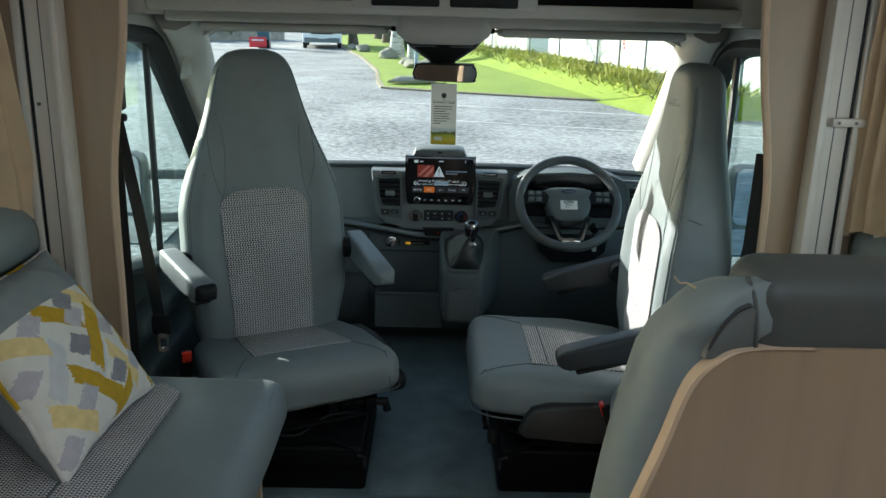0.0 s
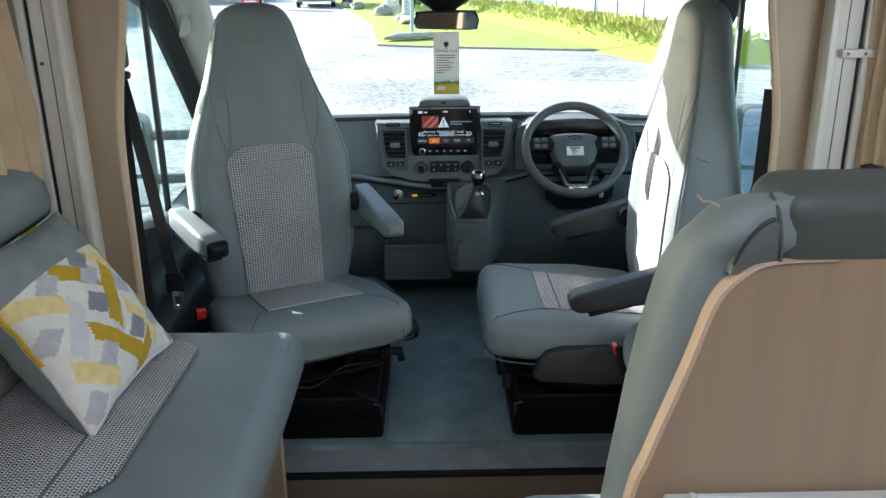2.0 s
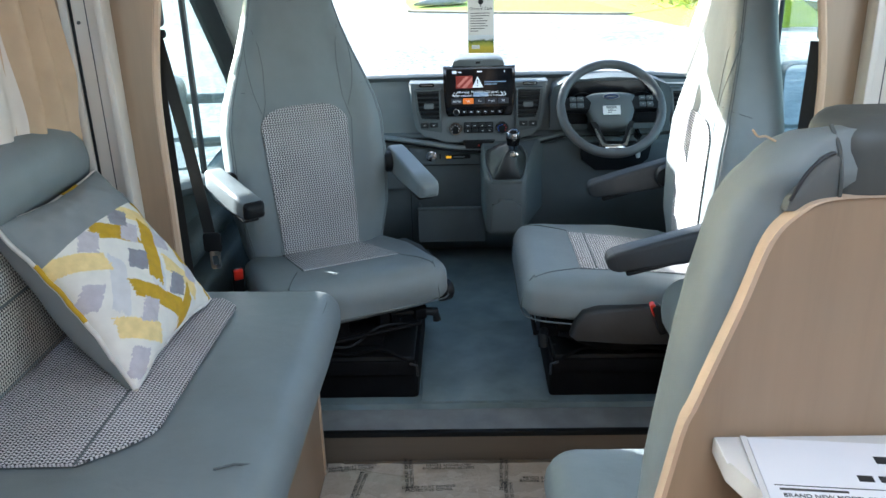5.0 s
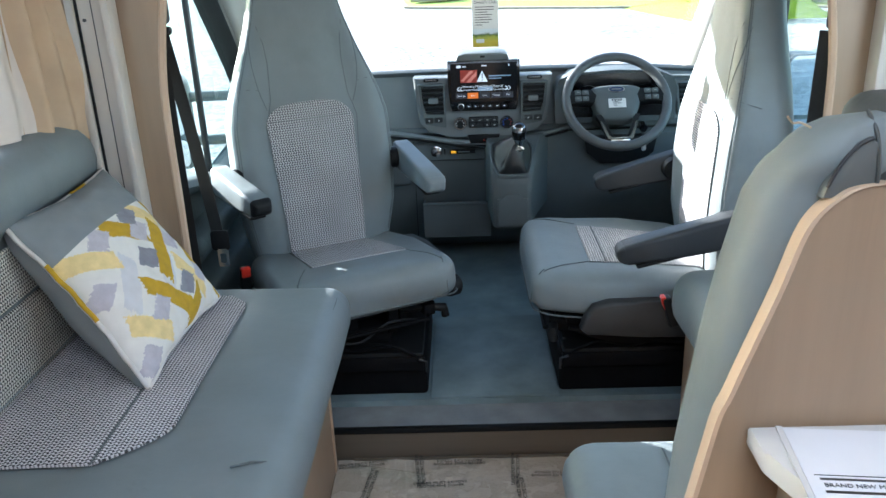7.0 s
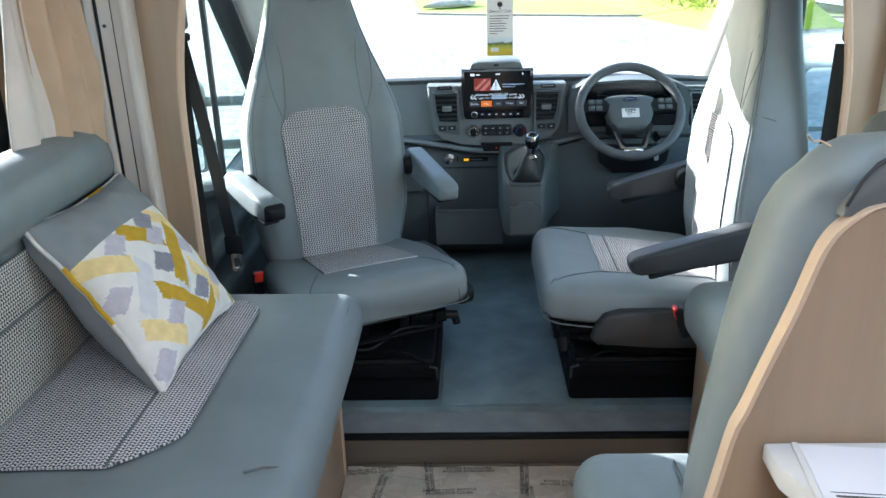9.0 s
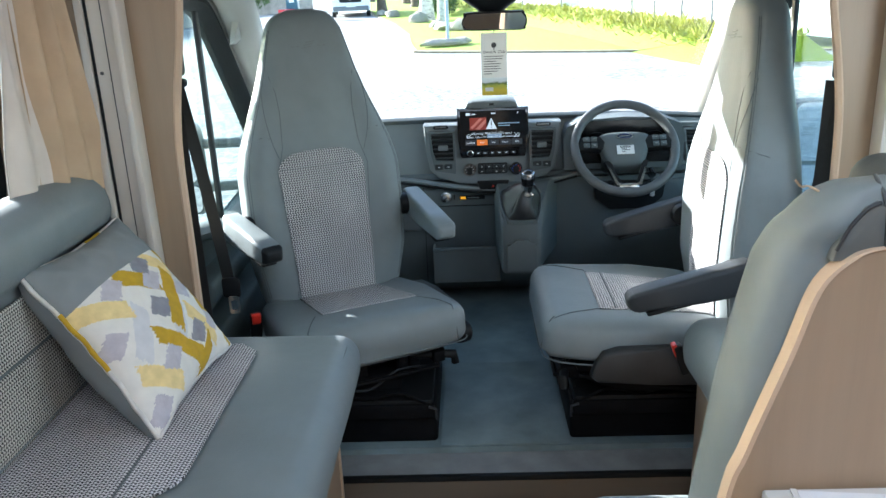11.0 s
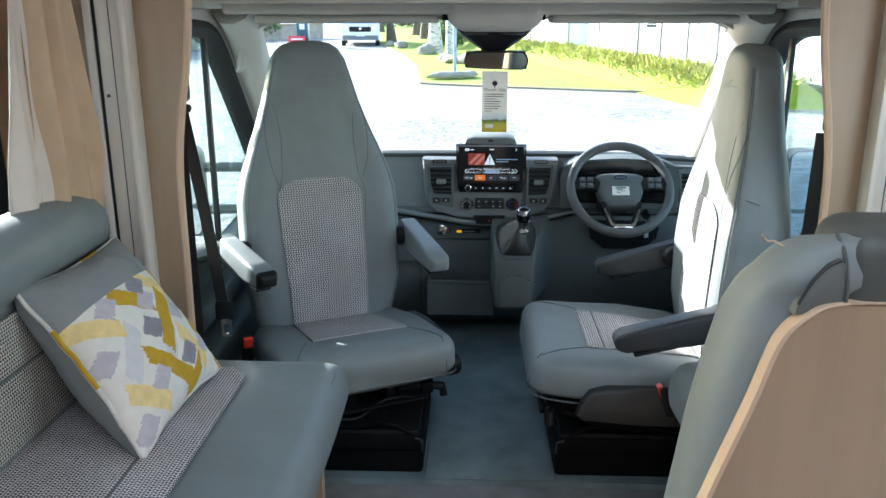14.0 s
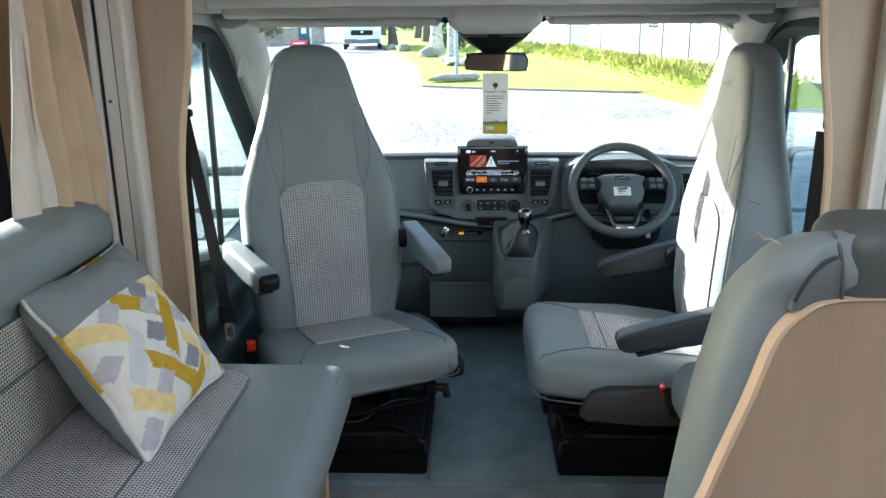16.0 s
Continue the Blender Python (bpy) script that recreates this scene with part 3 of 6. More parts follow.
for s in (-1, 1):
    v = part("air_vent", prism([(s * x, z) for x, z in ((0.136, 0.868), (0.214, 0.866), (0.208, 0.80), (0.198, 0.772), (0.136, 0.768))], 2.897, 2.912, 1), M["black"], dash, "black louvred air vent")
    fr_o = [(s * x, z) for x, z in ((0.130, 0.875), (0.222, 0.873), (0.216, 0.795), (0.202, 0.735), (0.13, 0.722))]
    fr_i = [(s * x, z) for x, z in ((0.137, 0.868), (0.214, 0.866), (0.208, 0.80), (0.198, 0.772), (0.137, 0.768))]
    part("bezel", frame_of(fr_o, fr_i, 2.886, 2.908, 1), M["dash"], v)
    for i in range(6):
        z = 0.86 - i * 0.0165
        x1 = 0.213 - 0.0025 * i
        part("slat", box((min(s * 0.138, s * x1), 2.884, z - 0.001), (max(s * 0.138, s * x1), 2.9, z + 0.003), 0.0012, 1, None, None), M["dash_dark"], v)
    part("thumb_tab", box((s * 0.172 - 0.017, 2.875, 0.808), (s * 0.172 + 0.017, 2.89, 0.826), 0.004), M["dash_light"], v)
    for k in (0, 1):
        a, b = 0.142 + k * 0.033, 0.170 + k * 0.033
        part("rocker_switch", box((min(s * a, s * b), 2.881, 0.741 - 0.002 * k), (max(s * a, s * b), 2.895, 0.758), 0.003), M["dash_dark"], dash)
        part("switch_mark", box((s * (a + b) / 2 - 0.003, 2.8795, 0.748), (s * (a + b) / 2 + 0.003, 2.8815, 0.7505)), M["white_label"], dash)
    part("defrost_slot", prism([(s * 0.178 + x, 0.886 + z) for x, z in rounded(-0.026, -0.006, 0.026, 0.006, 0.0055, 3)], 2.896, 2.912, 1), M["black"], dash)
    part("slot_blade", box((s * 0.178 - 0.02, 2.893, 0.8855), (s * 0.178 + 0.02, 2.897, 0.888)), M["chrome"], dash)
    dial = part("climate_dial", lathe([(0.0195, 0), (0.0195, 0.012), (0.017, 0.016), (0.001, 0.016)], 28, pose(s * 0.082, 2.905, 0.733, 90)), M["black"], dash, "black rotary climate dial")
    part("chrome_ring", lathe([(0.0195, 0.008), (0.0235, 0.006), (0.0235, 0.011), (0.021, 0.0145), (0.0192, 0.0145)], 28, pose(s * 0.082, 2.905, 0.733, 90)), M["chrome"], dial, "chrome dial ring")
    for k in range(7):
        a = radians(-120 + 40 * k)
        mat = M["white_label"] if s < 0 else (M["red"] if k > 3 else plain("blue_mark", (0.03, 0.12, 0.6), 0.4))
        px_, pz_ = s * 0.082 + 0.0135 * math.sin(a), 0.733 + 0.0135 * math.cos(a)
        part("dial_mark", box((px_ - 0.0016, 2.8875, pz_ - 0.0016), (px_ + 0.0016, 2.8892, pz_ + 0.0016)), mat, dial)
part("climate_panel", box((-0.052, 2.894, 0.716), (0.052, 2.908, 0.754), 0.004), M["black"], dash)
for i, x in enumerate((-0.038, -0.013, 0.013, 0.038)):
    for j, z in enumerate((0.726, 0.744)):
        part("push_button", box((x - 0.011, 2.889, z - 0.007), (x + 0.011, 2.896, z + 0.007), 0.002), M["dash_dark"], dash)
        part("button_mark", box((x - 0.003, 2.8882, z - 0.001), (x + 0.003, 2.8895, z + 0.001)), M["white_label"] if (i, j) != (1, 0) else M["black"], dash)
hz = part("hazard_panel", prism([(-0.056, 0.69), (-0.046, 0.662), (0.046, 0.662), (0.056, 0.69)], 2.884, 2.97, 1, None, 0.003), M["black"], dash, "black hazard switch panel")
part("hazard_mark", prism([(-0.004, 0.672), (0.004, 0.672), (0, 0.679)], 2.882, 2.885, 1), M["red"], hz)

unit = thing("media_screen", "black touch-screen media unit lit with a warning message", "screen", pose(0.003, 2.893, 0.864, -2))
scr = [(-0.123, 0.085), (-0.123, 0.0), (-0.116, -0.07), (-0.11, -0.085), (0.11, -0.085), (0.116, -0.07), (0.123, 0.0), (0.123, 0.085)]
part("casing", prism(scr, -0.012, 0.02, 1, None, 0.003), plain("gloss_black", (0.006, 0.006, 0.007), 0.12), unit, "gloss black casing")
disp = part("display", box((-0.113, -0.0142, -0.053), (0.113, -0.0125, 0.077)), plain("display_glass", (0.004, 0.005, 0.008), 0.1), unit, "dark lit display")
G_W, G_O, G_R = plain("lit_white", (0.6, 0.65, 0.7), 0.5, 0, 0.1), plain("lit_orange", (0.6, 0.15, 0.015), 0.5, 0, 0.1), plain("lit_pink", (0.45, 0.16, 0.13), 0.5, 0, 0.07)
G_B, G_D = plain("lit_blue", (0.2, 0.28, 0.4), 0.5, 0, 0.05), plain("lit_brown", (0.22, 0.025, 0.015), 0.5, 0, 0.05)


def flat(name, x0, z0, x1, z1, mat, par=disp, y=-0.0152):
    return part(name, box((x0, y, z0), (x1, y + 0.0008, z1)), mat, par)


flat("picture", -0.080, 0.012, -0.022, 0.054, G_D)
for pts in (((-0.078, 0.020), (-0.045, 0.052), (-0.035, 0.05), (-0.07, 0.016)), ((-0.06, 0.014), (-0.024, 0.05), (-0.024, 0.036), (-0.045, 0.013))):
    part("picture_stroke", prism(list(pts), -0.0162, -0.0152, 1), G_R, disp)
tri = part("warning_triangle", prism([(-0.024, 0.014), (0.014, 0.014), (-0.005, 0.052)], -0.017, -0.0162, 1), G_W, disp, "pale warning triangle")
flat("exclamation_bar", -0.0066, 0.026, -0.0034, 0.042, M["ink"], disp, -0.018)
flat("exclamation_dot", -0.0066, 0.0185, -0.0034, 0.022, M["ink"], disp, -0.018)
flat("status_icon", -0.092, 0.062, -0.077, 0.071, G_W)
flat("status_bar", -0.072, 0.064, -0.060, 0.068, G_W)
flat("clock_bar", -0.006, 0.0655, 0.01, 0.0695, G_W)
flat("battery_icon", 0.085, 0.064, 0.088, 0.071, G_W)
flat("text_bar", 0.018, 0.031, 0.092, 0.0345, G_B)
flat("text_bar", 0.018, 0.023, 0.06, 0.0262, G_B)
lettering("Warning: FRAGILE LCD panel", 0.0112, G_W, disp, pose(-0.004, -0.0158, -0.0015, 90), "lettering", 0.0002)
lettering("Do not apply pressure to LCD device installation", 0.0088, G_W, disp, pose(-0.004, -0.0158, -0.0125, 90), "lettering", 0.0002)
flat("blue_box", -0.02, -0.017, 0.03, -0.003, G_B)
for s in (-1, 1):
    for k in (0, 1):
        x = s * (0.072 + 0.01 * k)
        part("chevron", prism([(x, -0.001), (x + s * 0.008, -0.009), (x, -0.017), (x + s * 0.003, -0.017), (x + s * 0.011, -0.009), (x + s * 0.003, -0.001)], -0.017, -0.016, 1), G_W, disp)
for i, word in enumerate(("Settings", "Info", "List", "Preset", "FM")):
    x = -0.078 + i * 0.04
    flat("soft_key", x - 0.0185, -0.042, x + 0.0185, -0.022, G_O if i == 1 else plain("lit_dim", (0.02, 0.023, 0.032), 0.4, 0, 0.05))
    lettering(word, 0.009, G_W, disp, pose(x, -0.0162, -0.032, 90), "lettering", 0.0002)
kn = part("volume_knob", lathe([(0.0095, 0), (0.0095, 0.01), (0.0075, 0.013), (0.001, 0.013)], 20, pose(-0.08, -0.012, -0.069, 90)), M["black"], unit)
part("knob_ring", lathe([(0.0095, 0.004), (0.0115, 0.004), (0.0115, 0.008), (0.0095, 0.009)], 20, pose(-0.08, -0.012, -0.069, 90)), M["chrome"], kn, "chrome ring")
for i in range(6):
    x = -0.053 + i * 0.0245
    part("key", box((x - 0.009, -0.0145, -0.074), (x + 0.009, -0.0115, -0.064), 0.0015), M["black"], unit)
    part("key_mark", box((x - 0.0035, -0.0155, -0.07), (x + 0.0035, -0.0143, -0.068)), G_W, unit)

# lower centre: socket, airbag lamp strip, pocket
part("seam_line", box((-0.252, 2.946, 0.30), (-0.25, 2.952, 0.66)), M["black"], dash)
part("seam_line", box((-0.25, 2.9455, 0.588), (0.02, 2.951, 0.590)), M["black"], dash)
so = part("socket", lathe([(0.017, 0), (0.017, 0.006), (0.013, 0.008), (0.001, 0.006)], 22, pose(-0.171, 2.952, 0.622, 90)), M["black"], dash, "round power socket")
part("socket_ring", lathe([(0.016, 0.003), (0.0195, 0.003), (0.0195, 0.008), (0.016, 0.0095)], 22, pose(-0.171, 2.952, 0.622, 90)), M["chrome"], so, "dull chrome ring")
part("lamp_panel", box((-0.122, 2.944, 0.612), (-0.03, 2.953, 0.626), 0.002), M["black"], dash)
part("amber_lamp", box((-0.118, 2.941, 0.6145), (-0.099, 2.946, 0.6235), 0.001), plain("amber", (0.85, 0.42, 0.02), 0.4, 0, 0.12), dash, "amber warning lamp")
part("text_bar", box((-0.093, 2.9425, 0.617), (-0.05, 2.945, 0.621)), M["dash_light"], dash)
part("switch_tab", box((-0.142, 2.944, 0.613), (-0.138, 2.953, 0.631)), M["black"], dash)
po = part("storage_pocket", box((-0.222, 2.895, 0.315), (0.02, 2.904, 0.441), 0.004), M["dash"], dash, "open storage pocket")
part("pocket_rim", box((-0.225, 2.888, 0.433), (0.022, 2.905, 0.445), 0.004), M["dash"], po)
part("pocket_side", box((-0.225, 2.895, 0.315), (-0.216, 2.98, 0.441), 0.003), M["dash"], po)
part("pocket_floor", box((-0.222, 2.895, 0.311), (0.02, 3.06, 0.32)), M["dash"], po)

# gear console
gear = thing("gear_console", "dark grey console with gaiter and chrome-topped gear lever", "gear lever")


def console_top(y):
    """Height of the sloping console top."""
    return min(0.60 + max(0.0, y - 2.665) * 0.62, 0.69)


rings = []
for grow, z in ((-0.006, 0.415), (0.0, 0.425), (0.0, 0.50), (0.002, 0.57), (0.002, 0.59), (-0.004, 0.60)):
    xa, xb, yf = 0.018 - grow, 0.15 + grow, 2.672 - 0.06 * (z - 0.5) - grow
    outl = [(xa + 0.02, yf), (xa + 0.006, yf + 0.006), (xa, yf + 0.02), (xa - 0.004, 2.78), (xa - 0.012, 2.97), (xb + 0.085, 2.97), (xb + 0.045, 2.85), (xb + 0.006, yf + 0.05), (xb + 0.002, yf + 0.02), (xb - 0.006, yf + 0.006), (xb - 0.02, yf)]
    rings.append([Vector((x, y, z if z < 0.585 else console_top(y) + z - 0.6)) for x, y in outl])
part("console_body", loft(rings), M["dash"], gear, "", 40)
part("service_hatch", prism([(0.036, 0.43), (0.036, 0.525), (0.056, 0.525), (0.064, 0.541), (0.108, 0.541), (0.116, 0.525), (0.136, 0.525), (0.136, 0.43)], 2.659, 2.69, 1, None, 0.003), M["dash"], gear, "fitted service hatch")


def on_slope(a, b, h):
    """A point of the slanting gaiter seat: a across, b up the slope, h above it."""
    return Vector((0.088 + a, 2.668 + b * 0.85 - h * 0.53, 0.602 + b * 0.53 + h * 0.85))


FOOT = smooth([(-0.036, 0.0, 0), (0.036, 0.0, 0), (0.05, 0.012, 0), (0.064, 0.07, 0), (0.066, 0.125, 0), (0.05, 0.14, 0), (-0.05, 0.14, 0), (-0.066, 0.125, 0), (-0.064, 0.07, 0), (-0.05, 0.012, 0)], 4, True)
part("gaiter_ring", loft([[on_slope(p.x * k, 0.07 + (p.y - 0.07) * k, h) for p in FOOT] for k, h in ((1.1, -0.004), (1.1, 0.004), (1.04, 0.008), (0.98, 0.004))]), M["dash"], gear, "", 60)
rings = []
for k, h, jit in ((0.98, 0.004, 0.0), (0.95, 0.014, 0.4), (0.82, 0.024, 1.0), (0.78, 0.034, 1.2), (0.58, 0.048, 1.0), (0.52, 0.058, 0.8), (0.26, 0.072, 0.3), (0.2, 0.08, 0.0)):
    ring = []
    for n_, p in enumerate(FOOT):
        a = 2 * math.pi * n_ / len(FOOT)
        w = 1 + 0.1 * jit * math.sin(4 * a + 9 * h) + 0.05 * jit * math.sin(7 * a)
        ring.append(on_slope(p.x * k * w + 0.02 * (1 - k), 0.075 + (p.y - 0.07) * k * w + 0.02 * (1 - k), h + 0.005 * jit * math.sin(3 * a + 20 * h)))
    rings.append(ring)
part("gaiter", loft(rings), grained("gaiter_leather", (0.012, 0.0125, 0.013), 0.42, 0.2, 0.02), gear, "creased black gaiter", 80)
TOP = pose(0.108, 2.695, 0.686, 14)
part("lever_collar", lathe([(0.019, 0), (0.02, 0.005), (0.012, 0.012), (0.01, 0.024)], 18, TOP), M["chrome"], gear, "chrome collar")
part("knob", lathe([(0.01, 0.018), (0.014, 0.024), (0.02, 0.042), (0.023, 0.06), (0.0225, 0.074), (0.019, 0.085), (0.012, 0.091), (0.001, 0.093)], 24, TOP), plain("knob_gloss_black", (0.008, 0.008, 0.009), 0.12), gear, "glossy black gear knob")
part("knob_trim", lathe([(0.0135, 0.02), (0.0205, 0.041), (0.0212, 0.041), (0.0145, 0.019)], 22, TOP), M["chrome"], gear, "chrome neck")
cap = part("knob_cap", lathe([(0.0232, 0.068), (0.0238, 0.073), (0.0205, 0.084), (0.0195, 0.0845)], 24, TOP), M["chrome"], gear, "chrome rim round the shift pattern")
for i in range(4):
    part("shift_mark", box((-0.0095 + 0.0055 * i, -0.0215, 0.066), (-0.0085 + 0.0055 * i, -0.0195, 0.084), 0, 2, None, TOP @ pose(0, -0.002, 0, -8)), M["white_label"], cap)
part("shift_mark", box((-0.0095, -0.0217, 0.0745), (0.008, -0.0197, 0.0755), 0, 2, None, TOP @ pose(0, -0.002, 0, -8)), M["white_label"], cap)

# instruments and steering
clu = part("cluster_hood", loft([[Vector((x, y, z)) for x, z in outl] for y, outl in
    ((2.90, [(0.252, 0.72), (0.248, 0.83), (0.262, 0.87), (0.31, 0.893), (0.46, 0.9), (0.60, 0.893), (0.655, 0.87), (0.67, 0.83), (0.665, 0.72)]),
     (2.995, [(0.252, 0.72), (0.248, 0.83), (0.262, 0.872), (0.31, 0.895), (0.46, 0.902), (0.60, 0.895), (0.655, 0.872), (0.67, 0.83), (0.665, 0.72)]))]), M["dash"], dash, "instrument surround", 50)
part("cluster_recess", prism([(0.285, 0.74), (0.283, 0.83), (0.30, 0.873), (0.34, 0.888), (0.58, 0.888), (0.62, 0.873), (0.635, 0.83), (0.632, 0.74)], 2.897, 2.905, 1), plain("cluster_black", (0.004, 0.004, 0.005), 0.2), clu, "black instrument panel")
for x in (0.36, 0.56):
    part("gauge_arc", tube([(x + 0.05 * math.cos(radians(a)), 2.895, 0.80 + 0.05 * math.sin(radians(a))) for a in range(20, 181, 12)], 0.0012, 5), M["chrome"], clu)
    part("needle", box((x - 0.03, 2.894, 0.818), (x - 0.005, 2.896, 0.8195)), M["white_label"], clu)
part("trip_display", frame_of([(0.44, 0.83), (0.485, 0.83), (0.485, 0.845), (0.44, 0.845)], [(0.442, 0.832), (0.483, 0.832), (0.483, 0.843), (0.442, 0.843)], 2.893, 2.897, 1), G_B, clu)
v = part("air_vent", prism([(0.675, 0.845), (0.735, 0.842), (0.742, 0.74), (0.69, 0.738)], 2.93, 2.96, 1), M["black"], dash, "black louvred air vent")
part("bezel", frame_of([(0.668, 0.852), (0.742, 0.849), (0.75, 0.732), (0.683, 0.73)], [(0.675, 0.845), (0.735, 0.842), (0.742, 0.74), (0.69, 0.738)], 2.915, 2.95, 1), M["dash_light"], v)
for i in range(6):
    z = 0.835 - i * 0.0165
    part("slat", box((0.677 + i * 0.0022, 2.918, z - 0.002), (0.737 + i * 0.001, 2.932, z + 0.003), 0.001, 1), M["dash_dark"], v)
part("end_cap_vent", prism([(0.66, 0.868), (0.75, 0.866), (0.75, 0.856), (0.665, 0.858)], 2.93, 2.96, 1), M["dash"], dash)
part("column_shroud", loft([[Vector((x + 0.445, y, z + dz)) for x, z in rounded(-0.065, -0.05, 0.065, 0.05, 0.03, 4)] for y, dz in ((2.83, 0.775), (2.9, 0.755), (3.0, 0.73))]), M["black"], dash, "black steering column shroud", 50)
part("knee_recess", prism([(0.36, 0.66), (0.62, 0.66), (0.61, 0.6), (0.56, 0.56), (0.42, 0.56), (0.37, 0.6)], 2.935, 2.97, 1, None, 0.004), M["black"], dash)
for s in (-1, 1):
    part("stalk", tube([(0.445 + s * 0.06, 2.84, 0.79), (0.445 + s * 0.13, 2.83, 0.8), (0.445 + s * 0.16, 2.83, 0.8)], [0.007, 0.008, 0.01], 8), M["black"], dash)
keys = thing("ignition_keys", "bunch of keys hanging in the ignition", "keys")
part("key_blade", box((0.552, 2.875, 0.675), (0.557, 2.885, 0.7)), M["chrome"], keys)
part("fob", box((0.55, 2.87, 0.62), (0.566, 2.878, 0.668), 0.004), M["white_plastic"], keys)
part("barrel", tube([(0.553, 2.89, 0.71), (0.553, 2.868, 0.7)], 0.014, 14), M["chrome"], keys)
part("ring", tube([(0.556 + 0.012 * math.cos(a), 2.876, 0.676 + 0.012 * math.sin(a)) for a in (k * 0.5236 for k in range(13))], 0.001, 5), M["chrome"], keys)

wheel = thing("steering_wheel", "black leather steering wheel with silver spoke trim", "steering wheel", pose(0.443, 2.80, 0.813, -39) @ Matrix.Scale(0.955, 4))
part("rim", tube([(0.175 * math.cos(a), 0, 0.175 * math.sin(a)) for a in (2 * math.pi * k / 64 for k in range(65))], 0.0165, 14), M["leather"], wheel, "", 80)
hub = [(-0.09, 0.035), (-0.08, 0.052), (-0.04, 0.06), (0.04, 0.06), (0.08, 0.052), (0.09, 0.035), (0.078, -0.02), (0.062, -0.058), (0.045, -0.07), (-0.045, -0.07), (-0.062, -0.058), (-0.078, -0.02)]
hub = [(p.x, p.y) for p in smooth([(x, z, 0) for x, z in hub], 3, True)]
part("hub_pad", loft([[Vector((x * k, y, z * k)) for x, z in hub] for k, y in ((0.98, 0.045), (1.0, 0.02), (1.0, 0.004), (0.95, -0.006), (0.8, -0.012), (0.4, -0.016))]), M["dash"], wheel, "dark grey airbag pad", 60)
badge = part("badge", prism([(0.029 * math.cos(a), 0.036 + 0.0118 * math.sin(a)) for a in (2 * math.pi * k / 28 for k in range(28))], -0.018, -0.008, 1), M["chrome"], wheel, "oval badge with a silver rim")
part("badge_field", prism([(0.026 * math.cos(a), 0.036 + 0.0094 * math.sin(a)) for a in (2 * math.pi * k / 28 for k in range(28))], -0.0188, -0.016, 1), plain("badge_blue", (0.03, 0.05, 0.11), 0.3), badge, "dark blue badge centre")
part("badge_stroke", prism([(-0.017, 0.034), (0.017, 0.0345), (0.017, 0.0375), (-0.017, 0.037)], -0.0195, -0.0186, 1), M["chrome"], badge)
st = part("sticker", box((-0.032, -0.0195, -0.035), (0.028, -0.0165, -0.001)), M["white_label"], wheel, "white bar-code sticker")
for i in range(11):
    x = -0.020 + i * 0.0033
    part("bar", box((x, -0.0202, -0.011), (x + (0.0017 if i % 3 else 0.0024), -0.0193, -0.003)), M["ink"], st)
for w, z in ((0.014, -0.0145), (0.020, -0.0195), (0.01, -0.027)):
    part("text_bar", box((-0.016, -0.0202, z - 0.001), (-0.016 + 2 * w * 0.7, -0.0193, z + 0.001)), M["ink"], st)
for s in (-1, 1):
    sp_ = part("spoke", loft([[Vector((s * x, y, z)) for y, z in ((-0.006, z0 + h), (-0.012, z0), (-0.006, z0 - h), (0.02, z0 - h), (0.02, z0 + h))] for x, z0, h in ((0.07, 0.018, 0.026), (0.12, 0.018, 0.022), (0.172, 0.016, 0.026))]), M["black"], wheel, "spoke with switches")
    for k in range(4):
        xx, zz = s * (0.108 + 0.026 * (k % 2)), 0.03 - 0.024 * (k // 2)
        part("switch", box((xx - 0.011, -0.0155, zz - 0.009), (xx + 0.011, -0.008, zz + 0.009), 0.002), M["dash"], sp_)
        part("switch_mark", box((xx - 0.004, -0.0165, zz - 0.001), (xx + 0.004, -0.0152, zz + 0.001)), M["chrome"], sp_)
    lo = part("lower_spoke", loft([[Vector((s * (x + dx), y, z)) for dx, y in ((-w, -0.006), (w, -0.006), (w, 0.012), (-w, 0.012))] for x, z, w in ((0.066, -0.055, 0.011), (0.05, -0.1, 0.009), (0.038, -0.13, 0.01), (0.03, -0.166, 0.02))]), M["black"], wheel)
    part("silver_trim", loft([[Vector((s * (x + dx), y, z)) for dx, y in ((-w, -0.009), (w, -0.009), (w, -0.004), (-w, -0.004))] for x, z, w in ((0.062, -0.082, 0.0035), (0.054, -0.105, 0.0045), (0.042, -0.138, 0.005), (0.03, -0.15, 0.012))]), M["chrome"], lo, "silver spoke trim")
part("lower_bridge", box((-0.034, -0.009, -0.158), (0.034, 0.008, -0.143), 0.003), M["chrome"], wheel, "silver spoke trim")

